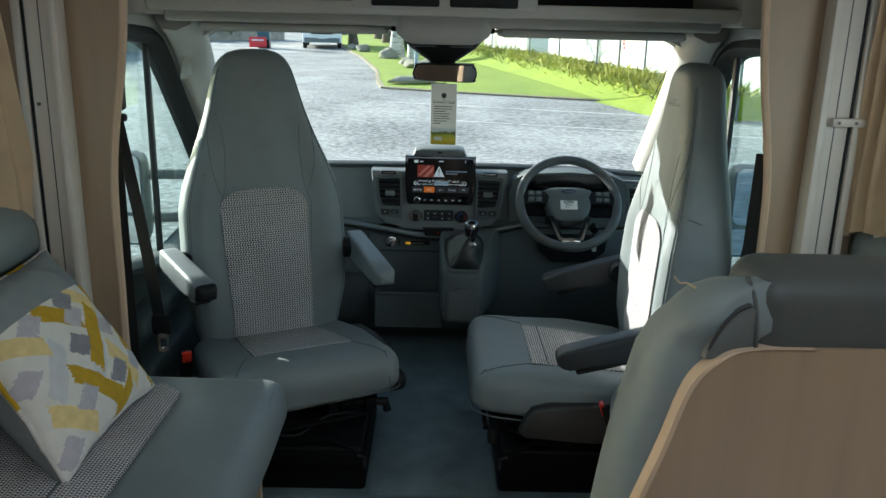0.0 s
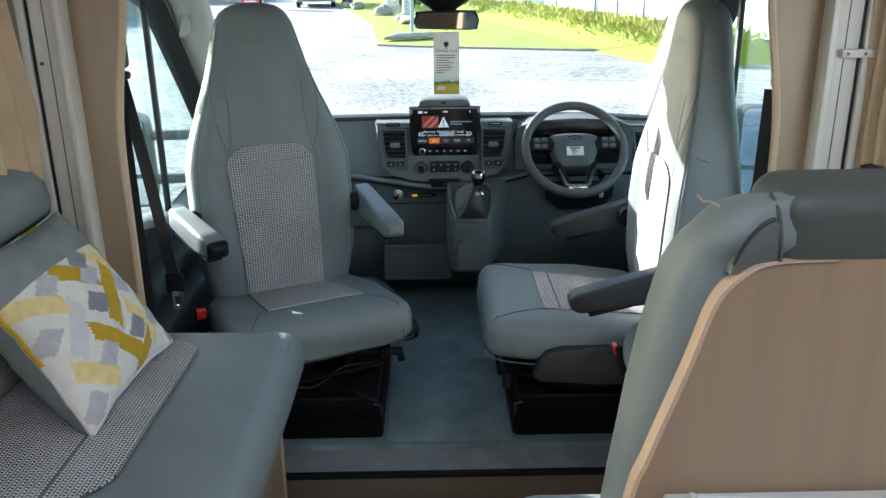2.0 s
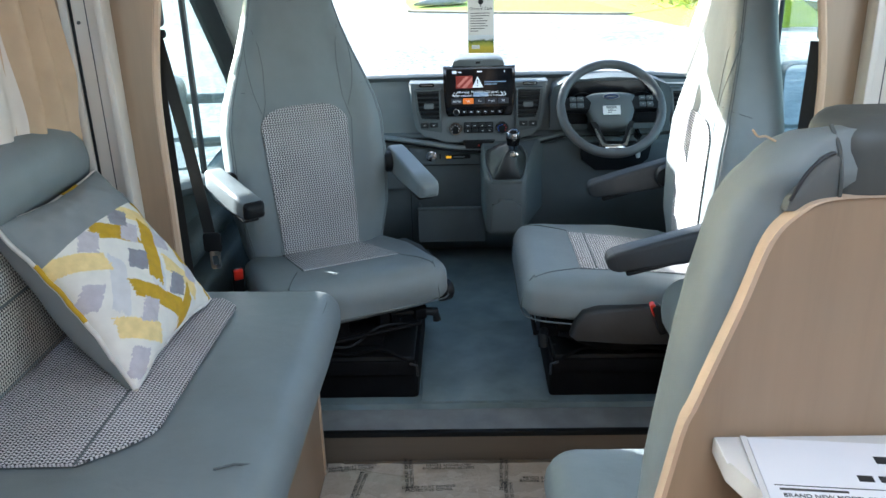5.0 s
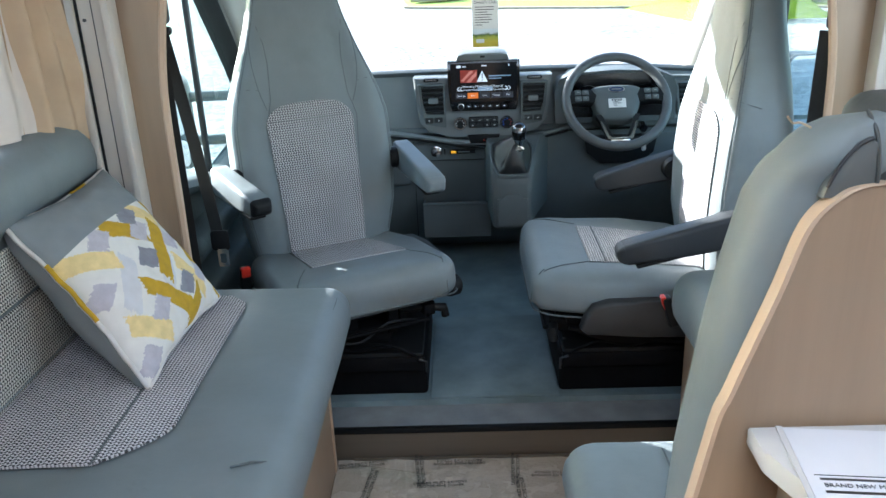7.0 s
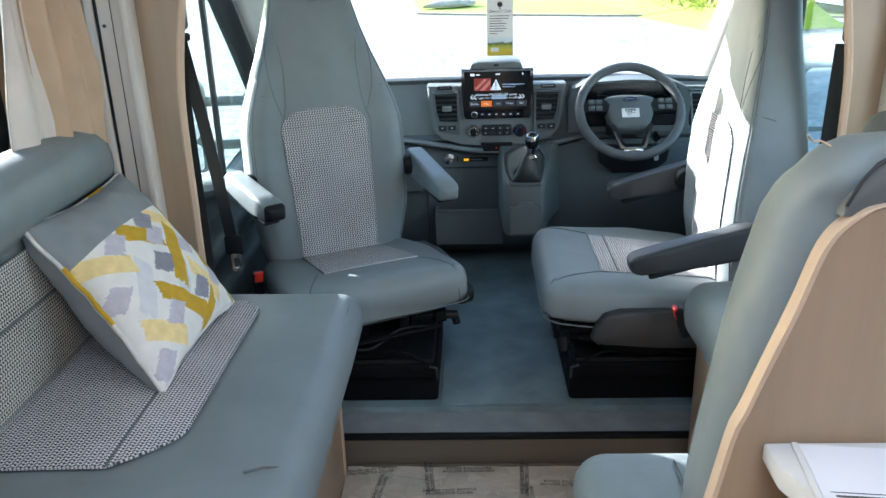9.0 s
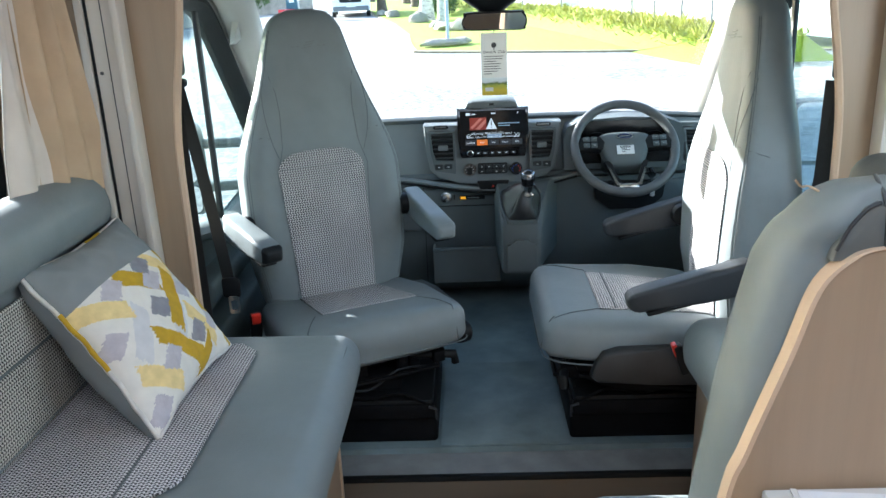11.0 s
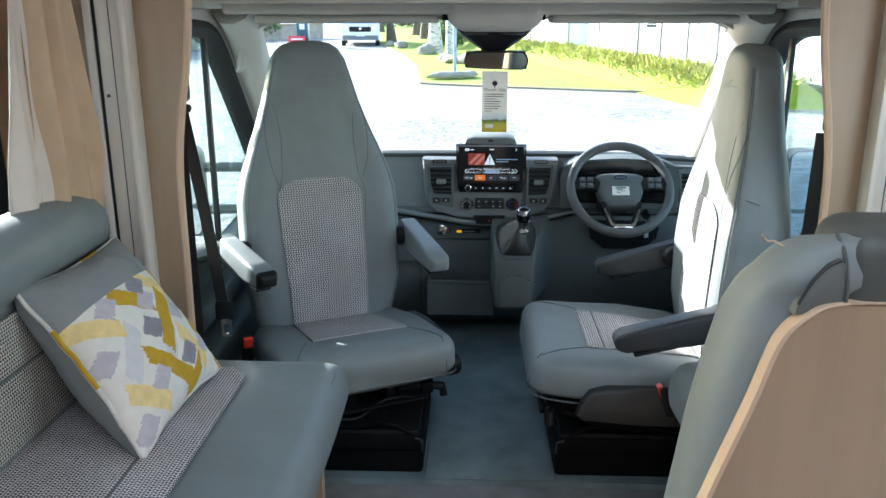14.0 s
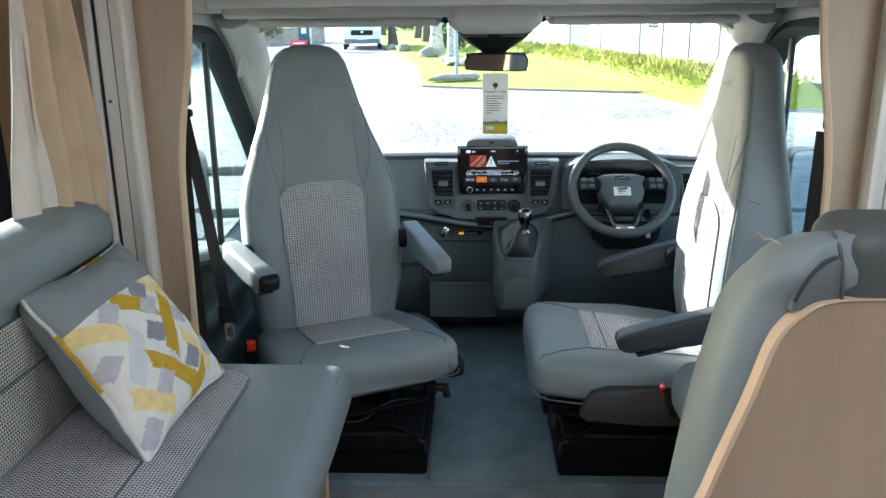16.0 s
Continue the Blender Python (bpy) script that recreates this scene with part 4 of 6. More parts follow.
# ---- cab doors ----
SILL = [(2.06, 0.76), (2.3, 0.71), (2.55, 0.655), (2.75, 0.635), (3.0, 0.65), (3.2, 0.71)]
for s in (-1, 1):
    d = thing("door_1" if s < 0 else "door_2", "dark-lined cab door with a black window frame and quarter light", "door", kind="structure")
    lower = [(2.06, 0.3)] + SILL + [(3.55, 0.8), (3.55, 0.3)]
    part("door_panel", prism(lower, min(s * 0.885, s * 0.95), max(s * 0.885, s * 0.95), 0, None, 0.006), M["door_lining"], d, "dark grey moulded door lining")
    part("sill_roll", loft([[Vector((s * (0.875 + a * 0.045), y, z + b * 0.022)) for a, b in ((-1, 0), (-0.7, 0.7), (0, 1), (1, 0.9), (1, -1), (0, -1.4), (-0.8, -0.8))] for y, z in SILL]), M["door_lining"], d, "", 60)
    part("armrest", box((min(s * 0.81, s * 0.9), 2.2, 0.52), (max(s * 0.81, s * 0.9), 2.75, 0.58), 0.02, 3), M["door_lining"], d, "moulded door armrest")
    part("door_bin", box((min(s * 0.8, s * 0.9), 2.2, 0.32), (max(s * 0.8, s * 0.9), 2.95, 0.44), 0.02, 3), M["door_lining"], d)
    top = smooth([(2.06, 1.372, 0), (2.4, 1.37, 0), (2.58, 1.362, 0), (2.68, 1.33, 0), (2.76, 1.27, 0), (2.9, 1.13, 0), (3.06, 0.965, 0), (3.2, 0.80, 0), (3.24, 0.74, 0)], 4)
    inner = []
    for i, p in enumerate(top):
        q, r = top[max(i - 1, 0)], top[min(i + 1, len(top) - 1)]
        t = (r - q).normalized()
        inner.append(p + Vector((-t.y, t.x, 0)) * -0.045)
    rings = [[Vector((s * x, a.x, a.y)) for x, a in ((0.865, p), (0.925, p), (0.925, q), (0.88, q), (0.858, (p + q) / 2))] for p, q in zip(top, inner)]
    part("window_frame", loft(rings), M["rubber"], d, "black rubber window seal", 60)
    part("quarter_bar", box((s * 0.892 - 0.008, 2.588, 0.62), (s * 0.892 + 0.008, 2.612, 1.345), 0.004), M["rubber"], d, "slim black window bar")
    gl = part("pane", prism([(p.x, p.y) for p in inner] + SILL[::-1], s * 0.902, s * 0.905, 0), M["glass_green"], d)
    gl.visible_shadow = False
    part("rear_channel", box((s * 0.892 - 0.01, 2.06, 0.74), (s * 0.892 + 0.01, 2.085, 1.36), 0.004), M["rubber"], d)

    mirror = thing("door_mirror", "large dark door mirror on twin arms", "mirror", group="door mirrors")
    part("housing", loft([[Vector((s * (1.16 + a * w), y, 0.745 + b * h)) for a, b in ((p[0], p[1]) for p in rounded(-1, -1, 1, 1, 0.35, 4))] for w, h, y in ((0.085, 0.17, 3.0), (0.09, 0.178, 3.03), (0.08, 0.165, 3.09), (0.04, 0.12, 3.13))]), M["dash_light"], mirror, "grey-green moulded housing", 50)
    part("mirror_glass", prism(rounded(*((min(s * 1.085, s * 1.235), 0.70, max(s * 1.085, s * 1.235), 0.91)), 0.03, 4), 2.995, 3.0, 1), M["mirror"], mirror)
    part("mirror_glass", prism(rounded(*((min(s * 1.085, s * 1.235), 0.585, max(s * 1.085, s * 1.235), 0.685)), 0.02, 4), 2.995, 3.0, 1), M["mirror"], mirror, "small wide-angle mirror glass")
    for z in (0.83, 0.665):
        part("arm", tube([(s * 1.10, 3.06, z), (s * 1.0, 3.1, z - 0.005), (s * 0.94, 3.13, z - 0.01)], 0.024, 10, None, 0.8), M["dash_light"], mirror)

# ---- seat belts ----
for s, top, foot in ((-1, (-0.762, 1.985, 1.2), (-0.722, 2.08, 0.6)), (1, (0.79, 2.0, 1.13), (0.765, 2.08, 0.55))):
    belt = thing("seat_belt", "black webbing seat belt hanging from the door post", "seat belt", group="cab seat belts")
    tx, ty, tz = top
    part("guide_cover", box((tx - 0.017, ty - 0.005, tz - 0.02), (tx + 0.017, ty + 0.05, tz + 0.055), 0.012, 3), M["black"], belt, "black upper anchor cover")
    part("guide_loop", box((tx - 0.022, ty - 0.012, tz - 0.042), (tx + 0.03, ty + 0.012, tz - 0.022), 0.008, 3), M["black"], belt)
    part("bolt", lathe([(0.001, 0.006), (0.007, 0.005), (0.009, 0)], 12, pose(tx, ty - 0.005, tz + 0.015, 90)), M["steel"], belt)
    a, b = Vector((tx + 0.006, ty, tz - 0.035)), Vector(foot)
    pts = [a.lerp(b, k / 8) + Vector((0, 0.012 * math.sin(math.pi * k / 8), 0)) for k in range(9)]
    wv = Vector((0.020, -0.012, 0))
    part("webbing", loft([[p - wv, p + wv, p + wv + Vector((0, 0.0016, 0)), p - wv + Vector((0, 0.0016, 0))] for p in pts]), M["webbing"], belt)
    part("webbing", loft([[p - wv * 0.9, p + wv * 0.9, p + wv * 0.9 + Vector((0, 0.0016, 0)), p - wv * 0.9 + Vector((0, 0.0016, 0))] for p in (Vector((tx - 0.012, ty + 0.028, tz - 0.02)), Vector((tx - 0.014, ty + 0.035, 0.8)), Vector((tx - 0.014, ty + 0.04, 0.45)))]), M["webbing"], belt)
    part("tongue", prism(rounded(b.x - 0.018, 0.60, b.x + 0.03, 0.655, 0.01, 3), b.y - 0.02, b.y - 0.014, 1, None, 0.002), M["black"], belt)
    part("tongue_plate", frame_of(rounded(b.x - 0.004, 0.555, b.x + 0.024, 0.605, 0.006, 3), rounded(b.x + 0.002, 0.566, b.x + 0.018, 0.592, 0.004, 3), b.y - 0.022, b.y - 0.019, 1), M["chrome"], belt, "steel latch plate")

# ---- swivel cab seats ----
# backrest: height, half width, half thickness, bolster depth
BACK = [(-0.1, 0.2, 0.05, 0.0), (-0.07, 0.218, 0.06, 0.008), (0.06, 0.242, 0.072, 0.026), (0.215, 0.248, 0.072, 0.032), (0.328, 0.246, 0.07, 0.03), (0.391, 0.232, 0.066, 0.024), (0.465, 0.206, 0.061, 0.016), (0.539, 0.176, 0.056, 0.008), (0.614, 0.15, 0.053, 0.003), (0.688, 0.13, 0.052, 0.0), (0.744, 0.113, 0.05, 0.0), (0.772, 0.095, 0.045, 0.0), (0.789, 0.07, 0.034, 0.0), (0.796, 0.042, 0.018, 0.0)]
POW = 3.2


def back_front(u, v):
    """How far the backrest's face stands before its middle plane."""
    hw, th, bol = interp(BACK, v)
    k = min(abs(u) / hw, 0.9999)
    e = (1 - k ** POW) ** (1 / POW)
    w = min(max((k - 0.5) / 0.35, 0), 1)
    return th * e + bol * w * w * (3 - 2 * w) * min(1, 3 * e)


CUSH = [(-0.235, 0.200, 0.030), (-0.225, 0.225, 0.05), (-0.15, 0.245, 0.066), (0.0, 0.255, 0.070), (0.15, 0.258, 0.070), (0.22, 0.256, 0.068), (0.262, 0.246, 0.06), (0.282, 0.232, 0.045), (0.29, 0.215, 0.024)]


def cushion_top(u, d):
    """Height of the seat cushion's face over its middle plane; d runs to the front."""
    hw, th = interp(CUSH, d)
    k = min(abs(u) / hw, 0.9999)
    e = (1 - k ** 4) ** 0.25
    w = min(max((k - 0.55) / 0.3, 0), 1)
    f = min(max((0.2 - d) / 0.2, 0.25), 1)
    return th * e + 0.018 * w * w * (3 - 2 * w) * min(1, 3 * e) * f


def cab_seat(label, m, buckle, arms, arm_mat, sink, tip, recline, setback):
    seat = thing("cab_seat", label, "seat", m, "swivel cab seats")
    # cushion, front towards -y, sunk and tipped back
    sag = pose(0, 0, 0.5 - sink, -tip) @ pose(0, 0, -0.5)
    rings = []
    for d in np.concatenate([np.linspace(-0.235, -0.2, 4), np.linspace(-0.15, 0.2, 8), np.linspace(0.235, 0.29, 6)]):
        hw, th = interp(CUSH, d)
        ring = []
        for k in range(44):
            a = 2 * math.pi * k / 44
            c, s = math.cos(a), math.sin(a)
            u = hw * math.copysign(abs(c) ** 0.5, c)
            if s >= 0:
                z = cushion_top(u, d)
            else:
                z = -(0.062 if d < 0.27 else 0.05) * abs(s) ** 0.5
            ring.append(Vector((u, -d, 0.50 + z)))
        rings.append(ring)
    cu = part("seat_cushion", loft(rings), M["vinyl"], seat, "grey leather-cloth cushion", 80, sag)

    def wov(u, v):
        d = -0.20 + 0.34 * v
        x = (2 * u - 1) * (0.12 + 0.022 * v) + 0.012 * v
        return Vector((x, -d, 0.503 + cushion_top(x, d)))
    part("woven_panel", grid(wov, 14, 14, 0.003), M["weave_xy"], cu, "grey zigzag woven panel", 80)

    def line(pts, r=0.0014, up=0.0):
        return tube([Vector((u, -d, 0.5005 + up + cushion_top(u, d))) for u, d in pts], r, 6)
    part("seam", line([(0.122 + 0.034 * k / 12, -0.2 + 0.34 * k / 12) for k in range(13)]), M["stitch"], cu)
    part("seam", line([(-0.122 - 0.01 * k / 12, -0.2 + 0.34 * k / 12) for k in range(13)]), M["stitch"], cu)
    if sink < 0.07:
        part("seam", line([(-0.125 + 0.27 * k / 12, 0.095) for k in range(13)], 0.0018, 0.003), M["stitch"], cu)
    for s in (-1, 1):
        part("seam", line([(s * (0.15 + 0.055 * k / 12), 0.14 + 0.125 * k / 12) for k in range(13)]), M["stitch"], cu)
        part("seam", tube([Vector((s * 0.205, -0.265 - 0.026 * math.sin(k / 8 * 1.57), 0.56 - 0.1 * (k / 8) ** 1.5)) for k in range(9)], 0.0013, 6), M["stitch"], cu)
    part("front_piping", tube([Vector((p.x, p.y, 0.452)) for p in smooth([(-0.25, 0.05, 0), (-0.256, -0.2, 0), (-0.236, -0.27, 0), (-0.18, -0.288, 0), (0, -0.29, 0), (0.18, -0.288, 0), (0.236, -0.27, 0), (0.256, -0.2, 0), (0.25, 0.05, 0)], 6)], 0.0022, 7), M["stitch"], cu, "piped lower edge")

    # backrest, leaning back a little
    lean = pose(0, 0.215 + setback, 0.515, -recline, 0, 0)
    rings = []
    for v in np.concatenate([np.linspace(-0.1, 0.1, 10), np.linspace(0.12, 0.69, 30), np.linspace(0.72, 0.796, 9)]):
        hw, th, bol = interp(BACK, v)
        ring = []
        for k in range(112):
            a = 2 * math.pi * k / 112
            c, s = math.cos(a), math.sin(a)
            u = hw * math.copysign(abs(c) ** (2 / POW), c)
            y = -back_front(u, v) if s >= 0 else th * abs(s) ** (2 / POW) * float(np.interp(v, [0.0, 0.5, 0.79], [1.75, 1.6, 1.1]))
            ring.append(lean @ Vector((u, y, v)))
        rings.append(ring)
    bk = part("backrest", loft(rings), M["vinyl"], seat, "tall grey backrest with built-in headrest", 80)

    def on_back(u, v, off=0.0004):
        return lean @ Vector((u, -back_front(u, v) - off, v))

    def wb(a, b):
        v = -0.07 + (0.455 - 0.016 * (2 * a - 1) ** 4) * b
        hw = 0.12 + 0.014 * b - (0.03 * max(0, (b - 0.9) / 0.1) ** 2)
        return on_back((2 * a - 1) * hw + 0.004 - 0.014 * b, v, 0.0032)
    part("woven_panel", grid(wb, 30, 50, 0.002), M["weave_xz"], bk, "grey zigzag woven panel", 80)
    part("panel_tuck", tube([on_back((2 * k / 12 - 1) * 0.125 - 0.008, 0.335, 0.0045) for k in range(13)], 0.0015, 5), M["stitch"], bk)
    for s in (-1, 1):
        part("seam", tube([on_back(s * x, v) for x, v in ((0.126, -0.06), (0.13, 0.2), (0.138, 0.33), (0.118, 0.4), (0.112, 0.5), (0.116, 0.56), (0.128, 0.61))], 0.001, 6), M["stitch"], bk)
        part("seam", tube([on_back(s * p.x, p.y) for p in smooth([(0.132, 0.37, 0), (0.15, 0.43, 0), (0.158, 0.5, 0), (0.155, 0.565, 0), (0.15, 0.6, 0)], 4)], 0.001, 6), M["stitch"], bk)
        part("seam", tube([on_back(s * u, v) for u, v in ((0.15, 0.43), (0.18, 0.435), (0.21, 0.43), (0.232, 0.42))], 0.001, 5), M["stitch"], bk)
        for off in (0.955, 0.93):
            part("twin_stitch", tube([on_back(s * interp(BACK, v)[0] * off, v, 0.0006) for v in np.linspace(-0.05, 0.74, 40)], 0.001, 5), M["stitch"], bk)
        # hinged armrest
        hz_, tilt, toe, reach = arms[s]
        ar = pose(s * 0.285, 0.18, hz_, tilt, 0, toe)
        rings = []
        for y, w, h, z in ((0.05, 0.022, 0.028, 0.004), (0.03, 0.027, 0.038, 0.003), (0.0, 0.029, 0.041, 0.0), (-0.1, 0.03, 0.038, 0.002), (-0.2, 0.031, 0.031, 0.007), (-0.28, 0.031, 0.026, 0.01), (-0.281, 0.03, 0.025, 0.01), (-0.292, 0.028, 0.022, 0.011), (-0.302, 0.023, 0.014, 0.011), (-0.305, 0.015, 0.008, 0.011)):
            rings.append([ar @ Vector((x * w, y * reach, z + q * h)) for x, q in rounded(-1, -1, 1, 1, 0.36, 4)])
        arm = part("armrest", loft(rings[:-3]), arm_mat, seat, "padded hinged armrest", 60)
        part("end_cap", loft(rings[-4:]), M["black"] if s < 0 and arm_mat is M["vinyl"] else arm_mat, arm, "rounded end cap", 60)
        part("armrest_underside", box((-0.024, -0.26 * reach, -0.033), (0.024, 0.0, -0.022), 0.005, 2, None, ar), M["black"], arm)
        part("hinge", lathe([(0.03, -0.03), (0.034, -0.02), (0.034, 0.02), (0.03, 0.03)], 18, pose(s * 0.262, 0.18, hz_, 0, 90)), M["black"], arm, "black hinge boss")
    for k in range(3):
        z = 0.69 + 0.008 * (k - 1)
        part("emblem_stroke", tube([on_back(0.014 * (k - 1) * 0.4 - 0.014 + 0.028 * q, z + 0.004 * q, 0.0012) for q in (0, 0.5, 1)], 0.0014, 5), M["dash_light"], bk)
    for k in (-3, -2, 2, 3):
        part("emblem_bar", tube([on_back(k * 0.016 - 0.004, 0.687, 0.0006), on_back(k * 0.016 + 0.004, 0.688, 0.001)], 0.0012, 5), M["dash_light"], bk)

    # side cover, lever, slides
    cov = [(-0.16, 0.44), (-0.13, 0.452), (-0.02, 0.462), (0.1, 0.462), (0.14, 0.45), (0.162, 0.415), (0.172, 0.385), (0.155, 0.37), (0.0, 0.362), (-0.15, 0.355), (-0.165, 0.38)]
    part("side_cover", prism([(-y, z) for y, z in cov], 0.245, 0.285, 0, None, 0.012, 3), grained("side_cover_plastic", (0.03, 0.031, 0.032), 0.5, 0.2, 0.06), seat, "black plastic side cover", 50)
    if sink > 0.07:
        part("height_knob", lathe([(0.03, 0), (0.032, 0.01), (0.03, 0.035), (0.022, 0.042), (0.001, 0.043)], 20, pose(0.235, -0.215, 0.405, 0, 90)), M["black"], seat)
    part("pan", box((-0.22, -0.2, 0.372), (0.22, 0.2, 0.395), 0.008), M["deep_black"], seat)
    for s in (-1, 1):
        part("slide_rail", box((s * 0.17 - 0.018, -0.24, 0.338), (s * 0.17 + 0.018, 0.24, 0.372), 0.005), M["deep_black"], seat)
        part("cross_link", tube([(s * 0.2, -0.19, 0.352), (s * 0.2, 0.12, 0.3)], 0.007, 8), M["deep_black"], seat)
    part("slide_bar", tube([(-0.17, -0.22, 0.35), (-0.16, -0.25, 0.335), (0.16, -0.25, 0.335), (0.17, -0.22, 0.35)], 0.006, 8), M["deep_black"], seat)
    part("lever", tube([(0.10, -0.19, 0.352), (0.17, -0.225, 0.36), (0.215, -0.235, 0.352), (0.22, -0.235, 0.325)], [0.009, 0.011, 0.014, 0.012], 10), M["black"], seat, "black swivel release lever")
    part("turntable", lathe([(0.2, 0.3), (0.2, 0.322), (0.15, 0.328), (0.15, 0.345)], 30), M["deep_black"], seat)
    for k in range(4):
        x = -0.15 + 0.09 * k
        part("bracket", box((x, -0.21 + 0.02 * (k % 2), 0.3), (x + 0.03, -0.19 + 0.02 * (k % 2), 0.372), 0.004, 2, None, pose(0, 0, 0, 0, 4 * (k % 3) - 4)), M["deep_black"], seat, "dark pressed-steel bracket")
    part("cable", tube(smooth([(-0.16, -0.2, 0.33), (-0.05, -0.23, 0.3), (0.05, -0.22, 0.335), (0.18, -0.2, 0.31)], 6), 0.004, 6), M["black"], seat)
    bx, by, bz = buckle
    bu = part("buckle", box((-0.016, -0.011, -0.055), (0.016, 0.011, 0.03), 0.006, 3, None, pose(bx, by, bz, 18)), M["black"], seat, "belt buckle")
    part("release_button", box((-0.0135, -0.013, 0.0), (0.0135, 0.0, 0.034), 0.004, 2, None, pose(bx, by, bz, 18)), M["red"], bu, "red release button")
    return seat


cab_seat("grey leather-cloth passenger seat swivelled to face the lounge", pose(-0.44, 2.32, 0, 0, 0, 26), (-0.285, 0.03, 0.46), {-1: (0.70, 7, 12, 0.86), 1: (0.70, 8, -3, 0.95)}, M["vinyl"], 0.085, 9.5, 6.5, 0.0)
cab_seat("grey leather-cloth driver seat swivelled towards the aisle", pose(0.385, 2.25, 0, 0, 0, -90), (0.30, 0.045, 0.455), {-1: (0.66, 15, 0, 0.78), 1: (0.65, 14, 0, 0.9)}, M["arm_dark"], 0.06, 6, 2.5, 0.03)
for s, xa, xb in ((-1, -0.72, -0.195), (1, 0.18, 0.72)):
    p = thing("seat_pedestal", "black steel pedestal box under the swivel seat", "seat base", group="cab seat pedestals")
    part("box", box((xa, 2.12, 0.115), (xb, 2.58, 0.235), 0.012, 3), M["deep_black"], p)
    part("top_plate", box((xa + 0.01, 2.1, 0.232), (xb - 0.01, 2.56, 0.262), 0.006), M["black"], p)
    part("riser_frame", box((xa + 0.1, 2.16, 0.26), (xb - 0.1, 2.5, 0.302), 0.01), M["deep_black"], p)
    part("front_lip", box((xa + 0.005, 2.094, 0.205), (xb - 0.005, 2.115, 0.25), 0.006), M["deep_black"], p)
    inner = xb if s < 0 else xa
    part("lug", tube([(inner - s * 0.0, 2.10, 0.20), (inner, 2.095, 0.235), (inner + s * 0.02, 2.09, 0.245)], 0.0035, 8), M["steel"], p, "steel latch")
    part("wiring", tube(smooth([(inner + s * 0.03, 2.1, 0.25), (inner + s * 0.1, 2.09, 0.29), (inner + s * 0.2, 2.1, 0.27), (inner + s * 0.28, 2.1, 0.3)], 5), 0.005, 7), M["deep_black"], p)
    if s < 0:
        part("label", box((-0.60, 2.097, 0.275), (-0.535, 2.1, 0.295)), M["white_label"], p, "small printed label")

# ---- lounge: left sofa ----
def pad(x0, x1, y0, y1, z0, z1, r, crown=0.0, nx=16, ny=22):
    """A stuffed cushion: rounded box with a crowned top and softly swelling sides."""
    bm = box((x0, y0, z0), (x1, y1, z1), r, 5)
    bmesh.ops.subdivide_edges(bm, edges=[e for e in bm.edges if e.calc_length() > 0.15], cuts=7, use_grid_fill=True)
    cx, cy, cz = (x0 + x1) / 2, (y0 + y1) / 2, (z0 + z1) / 2
    for v in bm.verts:
        a, b, c = (v.co.x - cx) / (x1 - x0) * 2, (v.co.y - cy) / (y1 - y0) * 2, (v.co.z - cz) / (z1 - z0) * 2
        v.co.z += crown * (1 - a * a) * (1 - b * b) * (1 if c > 0 else -0.3)
        v.co += Vector((0.006 * noise.noise(v.co * 6), 0.006 * noise.noise(v.co * 6 + Vector((9, 0, 0))), 0.005 * noise.noise(v.co * 5)))
    return bm


SEAT_Z = 0.565
sofa = thing("sofa", "side sofa with grey leather-cloth cushion on a pale wood base", "sofa")
part("base", box((-1.09, 0.3, 0.0), (-0.445, 1.925, 0.435), 0.004), M["wood"], sofa, "pale birch plinth")
part("base_edge", box((-0.455, 1.91, 0.0), (-0.441, 1.929, 0.435), 0.003), M["wood_edge"], sofa)
sc = part("seat_cushion", pad(-1.0, -0.362, 0.3, 1.935, 0.43, SEAT_Z - 0.004, 0.055, 0.012), M["vinyl"], sofa, "grey leather-cloth seat cushion", 80)


def top_at(x, y):
    a, b = (x + 0.6675) / 0.3325, (y - 1.1225) / 0.8225
    return SEAT_Z - 0.004 + 0.012 * (1 - a * a) * (1 - b * b) + 0.0045


def woven(u, v):
    y = 1.165 + 0.665 * v
    lo, hi = -0.93, -0.585
    if v < 0.16:
        hi -= 0.10 * (1 - v / 0.16) ** 1.5
    if v > 0.93:
        hi -= 0.045 * (v - 0.93) / 0.07
    x = lo + (hi - lo) * u
    return Vector((x, y, top_at(x, y) + 0.0035))


part("woven_panel", grid(woven, 16, 30, 0.004), M["weave_yx"], sc, "beige-grey zigzag woven panel", 80)
part("seam", tube([(-0.685, 1.165 + 0.665 * k / 14, top_at(-0.685, 1.165 + 0.0475 * k) + 0.0035) for k in range(15)], 0.002, 5), M["stitch"], sc)
part("seam", tube([Vector((p.x, p.y, 0.548)) for p in smooth([(-0.93, 1.909, 0), (-0.6, 1.912, 0), (-0.45, 1.91, 0), (-0.408, 1.895, 0), (-0.389, 1.86, 0), (-0.387, 1.78, 0)], 5)], 0.002, 6), M["stitch"], sc)
part("seam", tube([(-0.46, 1.16, top_at(-0.46, 1.16)), (-0.43, 1.175, top_at(-0.43, 1.175)), (-0.385, 1.2, 0.551)], 0.002, 6), M["stitch"], sc)
bk = thing("back_bolster", "sofa back cushion with a rolled grey top over woven cloth", "cushion")
